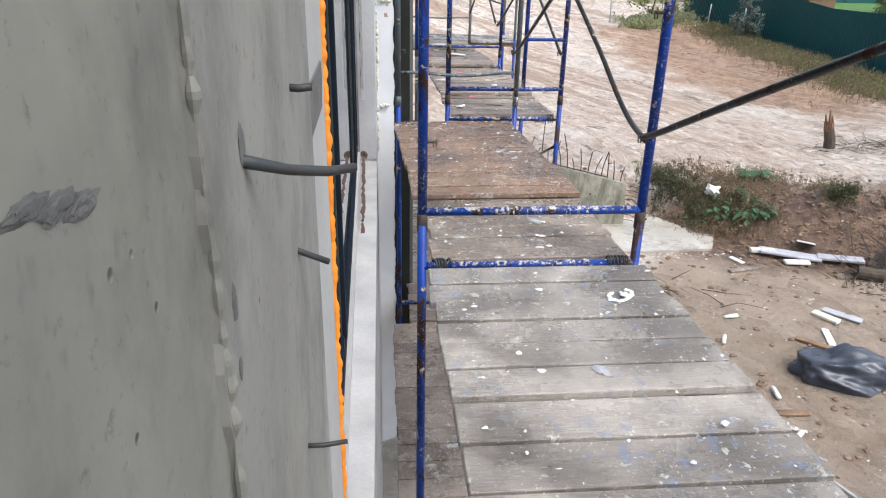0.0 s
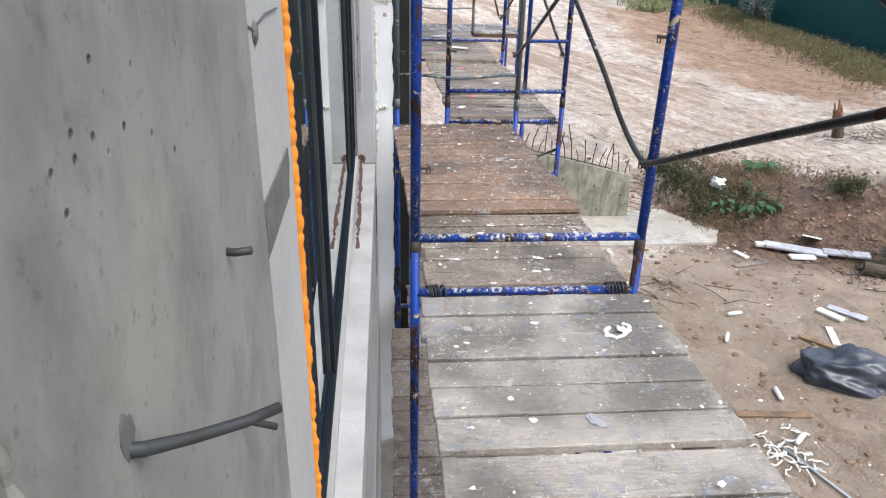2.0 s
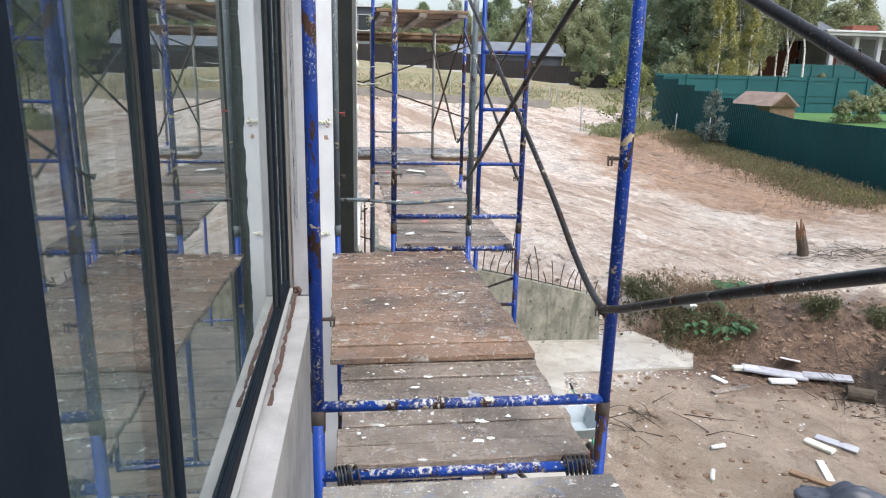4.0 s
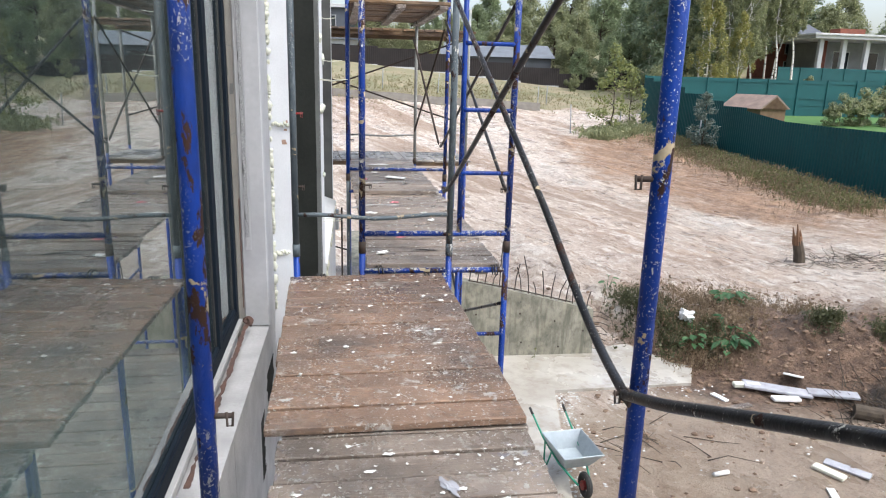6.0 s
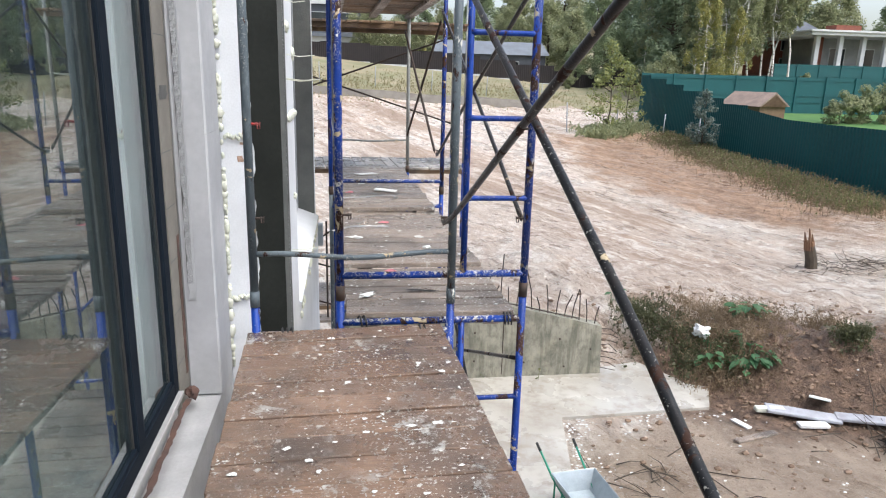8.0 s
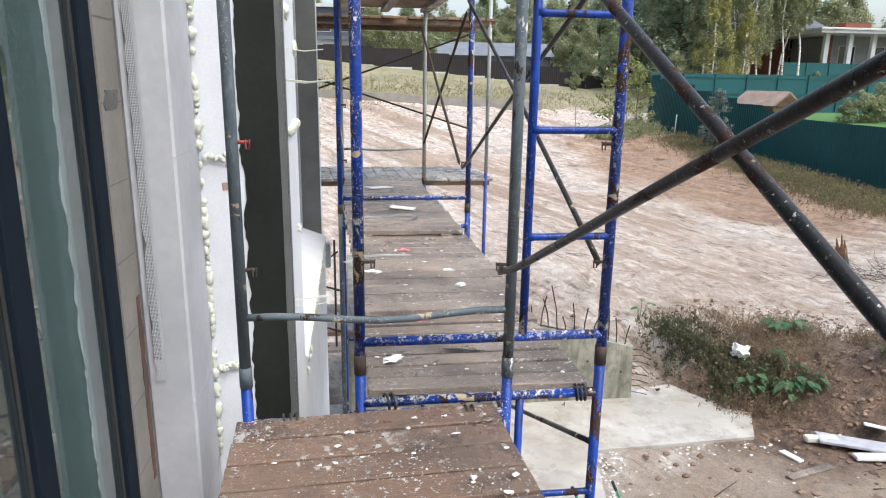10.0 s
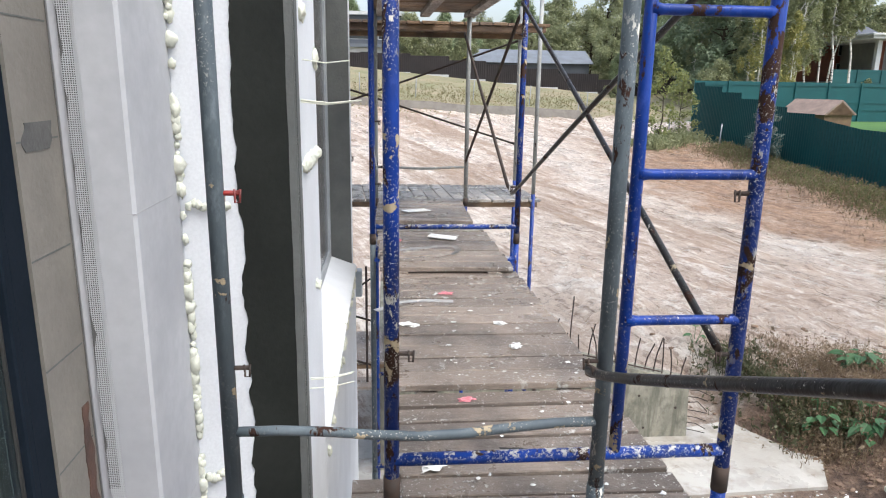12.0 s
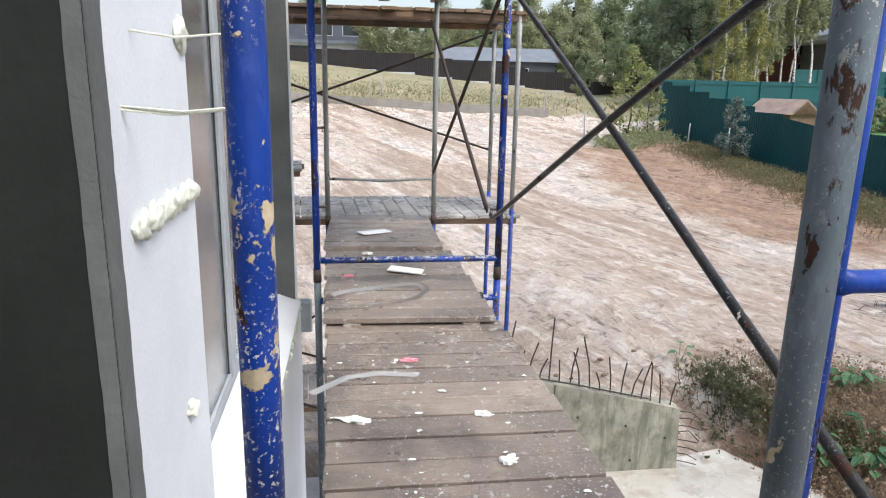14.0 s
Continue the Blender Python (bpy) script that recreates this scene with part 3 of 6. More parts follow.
structure("wall_back", box((-8.3, -8.0, Z0), (-8.0, 7.1, Z1)), ROOM, "plain house wall")
structure("wall_side_north", box((-8.0, 6.8, Z0), (-0.30, 7.10, Z1)), ROOM, "plain house wall")
structure("floor", box((-8.0, -7.7, -0.55), (-0.66, 6.8, -0.30)), ROOM, "grey screed floor of the room", "floor")
structure("ceiling", box((-8.3, -8.0, Z1), (-0.30, 7.15, Z1 + 0.3)), ROOM, "plain flat ceiling slab", "ceiling")
structure("wall_partition", box((-3.2, -7.7, -0.30), (-3.05, 6.8, Z1)), ROOM, "grey plastered inner wall behind the window")

# insulation boards under and beside the window
ins = structure("wall_insulation_low", prism([(-0.350, -1.40), (-0.240, -1.40), (-0.255, 3.28), (-0.430, 3.28)], Z0 + 0.4, -0.30), EPS_DIRTY, "white foam insulation boards below the window")
for k, y in enumerate((-0.45, 0.55, 1.55, 2.55)):
    part("board_joint", box((-0.2585, y, Z0 + 0.5), (-0.240 - 0.0032 * (y + 1.4) + 0.001, y + 0.006, -0.32)), EPS_DIRTY, ins)
side = structure("wall_insulation_side", box((-0.405, 2.95, -0.296), (-0.25, 3.30, Z1), 0.008), EPS_SKIM_SHADED, "white foam insulation beside the window, grey skim and shade in its colour")
for z in (0.12, 1.02, 1.62):
    part("board_joint", box((-0.27, 2.9488, z), (-0.2492, 3.25, z + 0.002)), EPS_DIRTY, side)
# block joints
for k, z in enumerate((-0.05, 0.20, 0.45, 0.70, 0.95, 1.20, 1.45, 1.70)):
    part("block_joint", box((-0.4065, 2.767, z), (-0.4042, 2.946, z + 0.004)), BASECOAT_LIGHT, bw)
part("rust_stain", ragged_sheet((-0.405, 2.80, 1.18), (0, 1, 0), (0, 0, 1), 0.10, 0.06, 0.002, 0.03, 0.006, 4, True), MORTAR, bw)
part("rust_stain", ragged_sheet((-0.405, 2.90, -0.15), (0, 1, 0), (0, 0, 1), 0.035, 0.70, 0.003, 0.012, 0.01, 7, True), STAIN, bw)
# perforated corner bead
structure("trim_corner_bead", box((-0.378, 2.944, 0.30), (-0.352, 2.9485, Z1)), MORTAR, "grey perforated corner bead with mesh", "corner bead")

# projecting pier with a dark basecoat on its cheek
PIER = [(-0.405, 3.305), (-0.25, 3.30), (0.066, 3.44), (0.070, 4.05), (-0.15, 4.05), (-0.65, 4.05), (-0.65, 3.30)]
pier = structure("wall_pier", prism(PIER, Z0, Z1), EPS, "white insulated pier that stands out of the facade")
cheek = Vector((0.316, 0.14, 0)).normalized()
c0 = Vector((-0.25, 3.30, 0))
bc = ragged_sheet(c0 + cheek * 0.165 + Vector((0, 0, Z0 + 0.02)), cheek, (0, 0, 1), 0.158, 5.6, 0.005, 0.014, 0.008, 11)
part("basecoat", bc, BASECOAT, pier, "dark grey mesh-bedded basecoat with a ragged edge")
cb = ragged_sheet(c0 + cheek * 0.320 + Vector((0, 0, Z0 + 0.02)), cheek, (0, 0, 1), 0.027, 5.6, 0.0065, 0.002, 0.02, 12)
part("corner_bead", cb, BASECOAT_LIGHT, pier, "light grey corner bead on the cheek")
wrapc = ragged_sheet((0.0702, 3.503, Z0 + 0.02), (0, -1, 0), (0, 0, 1), 0.066, 5.6, -0.003, 0.006, 0.008, 15)
part("basecoat_edge", wrapc, BASECOAT_LIGHT, pier, "grey basecoat wrapped round the pier's corner")
# facade with the second window
low = structure("wall_bay_low", box((-0.40, 4.05, Z0), (0.070, 7.10, -0.20), 0.01), EPS, "white insulated wall below the second window")
structure("wall_bay_end", box((-0.40, 6.98, -0.20), (0.045, 7.10, Z1)), BASECOAT_LIGHT, "grey coated reveal at the house corner")
structure("wall_bay_top", box((-0.40, 4.05, 2.5), (0.070, 6.98, Z1)), EPS, "white insulated lintel")
part("edge_bead", box((0.046, 6.985, -0.19), (0.052, 7.095, Z1)), EPS, low, "white edge")
slope = bmesh.new()
sl = [(-0.14, -0.195), (0.085, -0.195), (0.085, -0.185), (-0.14, -0.10)]
vs = [[slope.verts.new((x, y, z)) for x, z in sl] for y in (4.06, 6.97)]
for k in range(4):
    slope.faces.new((vs[0][k], vs[0][(k + 1) % 4], vs[1][(k + 1) % 4], vs[1][k]))
slope.faces.new(vs[0][::-1])
slope.faces.new(vs[1])
part("sloped_sill", slope, EPS, low, "sloping white foam sill board")


# ---- windows ----
def make_window(name, x, y0, y1, z0, z1, bars, mat_frame, pane_mat, label, deep=0.09, face=0.075, rz=0.0):
    win = thing(name, (x, y0, z0), label, "window", kind="structure", rz=rz)
    inv = Matrix.Translation((-x, -y0, -z0))

    def put(n, lo, hi, m, bev=0.004, lab=""):
        bm = box(lo, hi, bev)
        bm.transform(inv)
        return part(n, bm, m, win, lab)
    put("window_frame", (x - deep, y0, z0), (x, y0 + face, z1), mat_frame)
    put("window_frame", (x - deep, y1 - face, z0), (x, y1, z1), mat_frame)
    put("window_frame", (x - deep, y0 + face, z0), (x, y1 - face, z0 + face), mat_frame)
    put("window_frame", (x - deep, y0 + face, z1 - face), (x, y1 - face, z1), mat_frame)
    edges = [y0 + face]
    for a, b in bars:
        put("mullion", (x - deep, a, z0 + face), (x + 0.004, b, z1 - face), mat_frame)
        put("glazing_seal", (x - 0.019, a - 0.006, z0 + face), (x - 0.013, a, z1 - face), RUBBER, 0)
        edges += [a, b]
    edges.append(y1 - face)
    for a, b in zip(edges[::2], edges[1::2]):
        p = put("pane", (x - 0.026, a, z0 + face), (x - 0.020, b, z1 - face), pane_mat, 0)
        p.visible_shadow = False
        p = put("pane", (x - 0.048, a, z0 + face), (x - 0.042, b, z1 - face), pane_mat, 0)
        p.visible_shadow = False
        put("glazing_bead", (x - 0.019, a, z0 + face), (x - 0.003, b, z0 + face + 0.018), mat_frame, 0.002)
    return win


SKEW = 1.0
make_window("window_1", -0.336, -1.375, 2.76, -0.17, 2.5, [(-1.294, -1.00), (-0.395, -0.345), (2.08, 2.17), (2.655, 2.684)], FRAME_DARK, GLASS, "great fixed window in an anthracite metal frame, wet glass", rz=SKEW)
pf = structure("window_film", ragged_sheet((-0.055, 3.72, 0.09), (0, 1, 0), (0, 0, 1), 0.28, 2.48, 0.003, 0.03, 0.03, 6), SPECKLED, "grey speckled protective film behind the narrow pane", "protective film")
ws = structure("window_sill", box((-0.06, 0.0, -0.028), (0.022, 4.19, -0.002), 0.003), PLASTER, "white narrow sill under the frame", "window sill")
for o in (pf, ws):
    o.matrix_basis = pose(-0.336, -1.43, -0.17, 0, 0, SKEW)
make_window("window_2", -0.125, 4.07, 6.97, -0.12, 2.5, [(5.45, 5.55)], GALV_POST, FILM, "bay window in a grey frame wrapped in clear film", 0.07, 0.06)
structure("window_board", box((-0.24, 4.10, -0.05), (-0.225, 6.9, 2.4)), plain("printed_wrap", (0.42, 0.40, 0.38), (0.45, 0.22, 0.17), 7, 0.5, 30), "printed paper behind the wrapped bay window", "protective board")

# orange mounting foam along the window's jamb
tagged(part("trim_orange_foam", bead([(-0.306, -1.392, -0.25), (-0.306, -1.392, 2.5)], 0.0088, 3, 0.24, 0.004, 12), FOAM_ORANGE, smooth=True), "orange mounting foam squeezed out along the window frame", "mounting foam", kind="structure")
# pale foam in the insulation's inner corner
ooze = bmesh.new()
rngf = random.Random(14)
zf = -0.28
while zf < 2.4:
    r = 0.009 + 0.014 * rngf.random() ** 1.5
    lump((-0.244 + rngf.uniform(-0.004, 0.006), 3.288 + rngf.uniform(-0.008, 0.004), zf), (r * 0.9, r * 0.7, r * rngf.uniform(0.9, 1.9)), zf * 9, 0.45, 2, ooze)
    zf += rngf.uniform(0.006, 0.03) if noise.noise((zf * 4, 2, 2)) > -0.05 else rngf.uniform(0.03, 0.10)
for k in range(9):
    lump((-0.225 + 0.012 * k, 3.292 + 0.006 * k, 0.98 + rngf.uniform(-0.012, 0.012)), (0.010, 0.006, 0.013), k, 0.7, 2, ooze)
for k in range(7):
    lump((-0.225 + 0.012 * k, 3.292 + 0.006 * k, 0.10 + rngf.uniform(-0.012, 0.012)), (0.012, 0.008, 0.014), k + 20, 0.7, 2, ooze)
tagged(part("trim_pale_foam", ooze, FOAM_PALE, smooth=True), "pale yellow foam oozing from the insulation joint", "mounting foam", kind="structure")


# ---- scaffolding ----
R = 0.021


def pin(frame_ob, x, y, z, dirx=1, mat=IRON):
    bm = tube([(x, y, z), (x + dirx * 0.058, y, z)], 0.0065, seg=8)
    tube([(x + dirx * 0.046, y - 0.004, z + 0.010), (x + dirx * 0.047, y - 0.006, z - 0.022), (x + dirx * 0.058, y - 0.006, z - 0.022),
          (x + dirx * 0.060, y - 0.004, z + 0.010)], 0.003, bm, 6)
    return part("lock_pin", bm, mat, frame_ob, smooth=True)


def scaffold_frame(y, xl, xr, z0, z1, rails, mat, post_mats=None, ladder=None, pins=(), label="", bend=0.0, rail_r=0.019):
    f = thing("scaffold", (xl, y, z0), label, "scaffold", "scaffold sections")
    inv = Matrix.Translation((-xl, -y, -z0))
    lm, rm = post_mats or (mat, mat)

    def put(n, bm, m):
        bm.transform(inv)
        return part(n, bm, m, f, smooth=True)
    put("post", tube([(xl, y, z0), (xl, y, z1)], R, seg=16), lm)
    put("post", tube([(xr, y, z0), (xr, y, z1)], R, seg=16), rm)
    for x, m in ((xl, lm), (xr, rm)):
        put("socket", tube([(x, y, z0 - 0.03), (x, y, z0 + 0.05)], R + 0.003, seg=16), IRON if m is not STEEL else m)
    for z in rails:
        n = 9 if bend else 2
        pts = []
        for i in range(n):
            k = i / (n - 1)
            pts.append((xl + (xr - xl) * k, y - bend * 0.4 * math.sin(k * math.pi), z - bend * math.sin(k * math.pi) * 0.6 + bend * 0.4 * math.sin(k * 9)))
        put("rail", tube(pts, rail_r, seg=14), BLUE_RAIL if mat is BLUE else mat)
    if ladder:
        xi, rungs, bottom, top = ladder
        put("ladder_post", tube([(xi, y, bottom), (xi, y, top)], 0.017, seg=14), mat)
        for z in rungs:
            put("rung", tube([(xi, y, z), (xi + 0.03, y, z), (xr - 0.03, y, z), (xr, y, z)], [0.021, 0.014, 0.014, 0.021], seg=12), mat)
    for x, z, d, m in pins:
        bmob = pin(f, x - xl, 0.0, z - z0, d, m)
    return f


BL, BLW, GR = "blue painted tubular scaffold frame, chipped and splashed", "worn blue scaffold frame with rusty joints", "grey tubular scaffold frame with mortar splashes"
JOINT = 0.20
# bay A
scaffold_frame(0.09, -0.03, 0.962, JOINT, 2.2, (0.258, 2.03), BLUE, (BLUE_WORN, BLUE), pins=[(-0.03, 0.57, 1, IRON), (0.962, 0.59, -1, IRON), (0.962, 1.10, -1, IRON)], label=BL)
scaffold_frame(0.085, -0.03, 0.962, -1.78, JOINT, (-0.002, -1.75), BLUE, label=BL)
scaffold_frame(0.085, -0.03, 0.962, -3.53, -1.78, (-1.95,), BLUE, label=BL)
scaffold_frame(2.965, -0.068, 0.920, JOINT, 2.2, (0.44,), STEEL, pins=[(-0.068, 0.62, 1, IRON), (-0.068, 1.07, 1, REDPAINT), (0.92, 0.62, -1, IRON)], label=GR, bend=0.022, rail_r=0.0135)
scaffold_frame(2.965, -0.068, 0.920, -1.78, JOINT, (0.015, -1.68), BLUE, label=BL)
scaffold_frame(2.965, -0.068, 0.920, -3.53, -1.78, (-1.95,), BLUE, label=BL)
scaffold_frame(-3.0, -0.03, 0.962, -3.53, 2.2, (0.02, -1.68, 2.03), BLUE, label=BL)
# bay B
scaffold_frame(3.04, 0.352, 1.325, JOINT, 2.2, (0.30, 2.03), BLUE, (BLUE_WORN, BLUE_WORN), (0.995, (0.705, 1.11, 1.52, 1.92), 0.30, 2.05),
               [(0.352, 0.62, 1, IRON), (1.325, 0.60, -1, IRON), (1.325, 1.06, -1, IRON)], BLW)
scaffold_frame(3.04, 0.352, 1.325, -1.78, JOINT, (0.045, -1.68), BLUE, None, (0.995, (-0.42, -0.83, -1.25), -1.68, 0.045), label=BL)
scaffold_frame(3.04, 0.352, 1.325, -3.53, -1.78, (-1.95,), BLUE, label=BL)
scaffold_frame(6.25, 0.242, 1.325, JOINT, 2.2, (0.30, 2.03), BLUE, (BLUE, BLUE_WORN), pins=[(0.242, 0.62, 1, IRON), (0.242, 1.07, 1, IRON), (1.325, 0.6, -1, IRON)], label=BL)
scaffold_frame(6.25, 0.242, 1.325, -1.78, JOINT, (0.05, -1.68), BLUE, (STEEL, BLUE), label=BL)
scaffold_frame(6.25, 0.242, 1.325, -3.53, -1.78, (-1.95,), BLUE, (STEEL, BLUE), label=BL)
scaffold_frame(8.05, 0.245, 1.145, 0.17, 2.15, (0.53,), PALE_TUBE, label=GR, bend=0.012, rail_r=0.0125)
scaffold_frame(8.05, 0.245, 1.145, -3.53, 0.17, (0.06, -1.68), BLUE, label=BL)


# bay C runs round the house corner
def cross_frame(x, y0, y1):
    f = thing("scaffold", (x, y0, -3.53), BL, "scaffold", "scaffold sections")
    for y in (0.0, y1 - y0):
        part("post", tube([(0, y, 0), (0, y, 3.75)], R, seg=14), BLUE, f, smooth=True)
        part("post", tube([(0, y, 3.75), (0, y, 5.75)], R, seg=14), PALE_TUBE, f, smooth=True)
    for z in (3.60, 1.85, 5.45):
        part("rail", tube([(0, 0, z), (0, y1 - y0, z)], 0.018, seg=12), BLUE, f, smooth=True)
    return f


cross_frame(1.90, 8.32, 9.38)
cross_frame(-1.15, 8.32, 9.38)


def brace(points, mat=BRACE, r=0.0128):
    """A diagonal tube along a few points, with flattened, pinned ends."""
    pts = [Vector(p) for p in points]
    b = thing("scaffold_brace", pts[0], "black steel diagonal scaffold brace, scuffed, ends flattened", "scaffold brace", "scaffold braces")
    line = []
    for i in range(len(pts) - 1):
        p0, p1, p2, p3 = pts[max(i - 1, 0)], pts[i], pts[i + 1], pts[min(i + 2, len(pts) - 1)]
        for k in range(8):
            t = k / 8
            line.append(0.5 * (2 * p1 + (p2 - p0) * t + (2 * p0 - 5 * p1 + 4 * p2 - p3) * t * t + (3 * p1 - p0 - 3 * p2 + p3) * t ** 3) - pts[0])
    line.append(pts[-1] - pts[0])
    part("brace_tube", tube(line, r, seg=12), mat, b, smooth=True)
    for e, f in ((line[0], line[1]), (line[-1], line[-2])):
        d = (f - e).normalized()
        lug = bmesh.new()
        tube([e - d * 0.022, e + d * 0.02, e + d * 0.055], [0.017, 0.017, r], lug, 10)
        for v in lug.verts:
            if (v.co - e).dot(d) < 0.03:
                v.co.x = e.x + (v.co.x - e.x) * 0.35
        part("end_lug", lug, IRON, b, smooth=True)
    return b


def cross(x0, y0, x1, y1, lo=0.60, hi=1.80, mat=BRACE, r=0.0128):
    brace([(x0, y0, lo), (x1, y1, hi)], mat, r)
    brace([(x1 + 0.034, y1, lo), (x0 + 0.034, y0, hi)], mat, r)


# bay before the window
brace([(0.925, 0.08, 0.592), (0.925, -0.10, 0.658), (0.930, -0.30, 0.742), (0.95, -0.9, 0.99), (1.00, -3.0, 1.83)], r=0.0135)
brace([(0.955, -3.0, 0.578), (0.925, 0.10, 1.786)], r=0.0135)
# bay along the window
brace([(0.928, 0.08, 0.585), (0.962, 0.35, 0.598), (0.974, 0.60, 0.672), (0.972, 0.90, 0.820), (0.956, 1.20, 0.979), (0.900, 2.05, 1.434), (0.845, 2.93, 1.905)])
brace([(0.872, 2.945, 0.602), (0.884, 2.70, 0.690), (0.893, 1.50, 1.213), (0.904, 0.10, 1.804)])
# bay along the second window
brace([(1.312, 3.12, 0.590), (1.302, 4.60, 1.225), (1.289, 6.20, 1.891)])
brace([(1.262, 6.20, 0.575), (1.264, 6.00, 0.625), (1.286, 4.65, 1.165), (1.316, 3.10, 1.758)])
cross(1.25, 6.28, 1.10, 8.00, 0.60, 1.80, IRON, 0.0125)
brace([(-1.15, 9.43, 0.75), (1.90, 9.43, 1.85)], IRON, 0.012)
brace([(-1.15, 9.46, 1.60), (1.90, 9.46, 0.65)], IRON, 0.012)
cross(0.945, 0.05, 0.905, 2.965, -1.45, -0.30)
cross(1.29, 3.06, 1.29, 6.25, -1.45, -0.20)
for z in (-0.75, -1.25):
    brace([(-1.15, 8.30, z), (0.25, 8.05, z - 0.35)], IRON, 0.011)


def wire_tie(x, y, z, turns=3, r=0.030, width=0.05):
    n = 16 * turns
    pts = [(width * (i / n - 0.5), r * math.cos(2 * math.pi * i / 16), r * 1.1 * math.sin(2 * math.pi * i / 16)) for i in range(n + 1)]
    t = part("wire_tie", tube(pts, 0.0045, seg=6), NAIL, smooth=True)
    t.matrix_basis = pose(x, y, z, 0, 0, random.uniform(-15, 15))
    return tagged(t, "twisted dark wire tied round a scaffold rail", "wire tie", "wire ties on the rails")


for x, y, z, tn in ((0.05, 0.085, -0.002, 4), (0.09, 0.085, -0.002, 2), (0.86, 0.085, -0.002, 3), (0.91, 0.085, -0.002, 3), (0.08, 2.965, 0.015, 2), (0.78, 2.965, 0.015, 2),
                    (0.47, 3.04, 0.045, 2), (1.25, 3.04, 0.045, 3), (0.12, 2.965, 0.015, 1), (1.22, 6.25, 0.05, 3)):
    wire_tie(x, y, z, tn)


# ---- decks ----
def deck_panel(corners, top, count, mat, label, thick=0.032, gap=0.006, seed=0, battens=(0.15, 0.85), tilt=0.0, edge=None):
    """Planks across x in a panel given by near-left, near-right, far-left, far-right corners."""
    rng = random.Random(seed)
    nl, nr, fl, fr = [Vector((*c, 0)) for c in corners]
    centre = (nl + nr + fl + fr) / 4
    d = thing("deck_panel", (centre.x, centre.y, top), label, "scaffold deck", "scaffold deck panels")
    width = ((fl - nl).length + (fr - nr).length) / 2 / count - gap
    length = ((nr - nl).length + (fr - fl).length) / 2
    me = mesh_of(box((-length / 2, -width / 2, -thick), (length / 2, width / 2, 0), 0.004), "plank", mat)
    for i in range(count):
        k = (i + 0.5) / count
        a, b = nl.lerp(fl, k), nr.lerp(fr, k)
        m = (a + b) / 2 - centre
        ang = math.degrees(math.atan2((b - a).y, (b - a).x))
        p = new("plank", me)
        p.parent = d
        p.matrix_basis = pose(m.x + rng.uniform(-0.008, 0.008), m.y, rng.uniform(-0.004, 0.004) + tilt * (k - 0.5), rng.uniform(-1.1, 1.1), rng.uniform(-0.2, 0.2), ang + rng.uniform(-0.35, 0.35))
    for bx in battens:
        a, b = nl.lerp(nr, bx) - centre, fl.lerp(fr, bx) - centre
        ang = math.degrees(math.atan2((b - a).y, (b - a).x))
        L = (b - a).length
        bt = part("batten", box((0, -0.045, -0.04), (L, 0.045, 0), 0.004), DULL_PLANK, d)
        bt.matrix_basis = pose(a.x, a.y, -thick - 0.003, 0, 0, ang)
    return d


DG, DB, DD = "wet grey plank deck panel splashed with white plaster", "wet brown plank deck panel with plaster drops", "damp weathered plank deck littered with foam crumbs"
deck_panel([(0.0, -2.95), (0.98, -2.95), (0.0, -1.01), (0.975, -1.01)], 0.035, 10, GREY_PLANK, DG, seed=1, gap=0.013)
deck_panel([(-0.005, -1.0), (0.965, -1.0), (-0.02, -0.04), (0.955, -0.035)], 0.045, 6, GREY_PLANK, DG, seed=2, gap=0.013)
deck_panel([(0.02, 0.128), (0.965, 0.15), (0.03, 1.25), (0.95, 1.25)], 0.005, 8, MIXED_PLANK, DB, seed=3, gap=0.013)
deck_panel([(-0.005, 0.965), (0.935, 0.985), (-0.13, 2.96), (0.905, 3.02)], 0.042, 13, BROWN_PLANK, DB, seed=4, gap=0.012, tilt=-0.016)
deck_panel([(0.37, 3.06), (1.30, 3.04), (0.375, 3.90), (1.26, 3.92)], 0.085, 7, DULL_PLANK, DD, seed=5, gap=0.022)
deck_panel([(0.375, 3.90), (1.255, 3.90), (0.30, 5.68), (1.225, 5.66)], 0.118, 12, DULL_PLANK, DD, seed=6, gap=0.016)
deck_panel([(0.31, 5.62), (1.185, 5.58), (0.26, 7.04), (1.15, 7.02)], 0.165, 9, DULL_PLANK, DD, seed=7, gap=0.016)
deck_panel([(0.27, 7.05), (1.08, 7.02), (0.24, 8.25), (1.13, 8.20)], 0.185, 7, DULL_PLANK, DD, seed=8, gap=0.016)
# lower tier
deck_panel([(-0.14, -2.95), (1.30, -2.95), (-0.13, -0.02), (1.30, -0.02)], -1.70, 17, MIXED_PLANK, DD, seed=9)
deck_panel([(-0.14, 0.12), (1.30, 0.12), (-0.13, 2.60), (1.30, 2.60)], -1.70, 15, MIXED_PLANK, DD, seed=10)
deck_panel([(0.02, 2.66), (1.30, 2.66), (0.02, 6.10), (1.30, 6.10)], -1.70, 19, DULL_PLANK, DD, seed=16, gap=0.014)


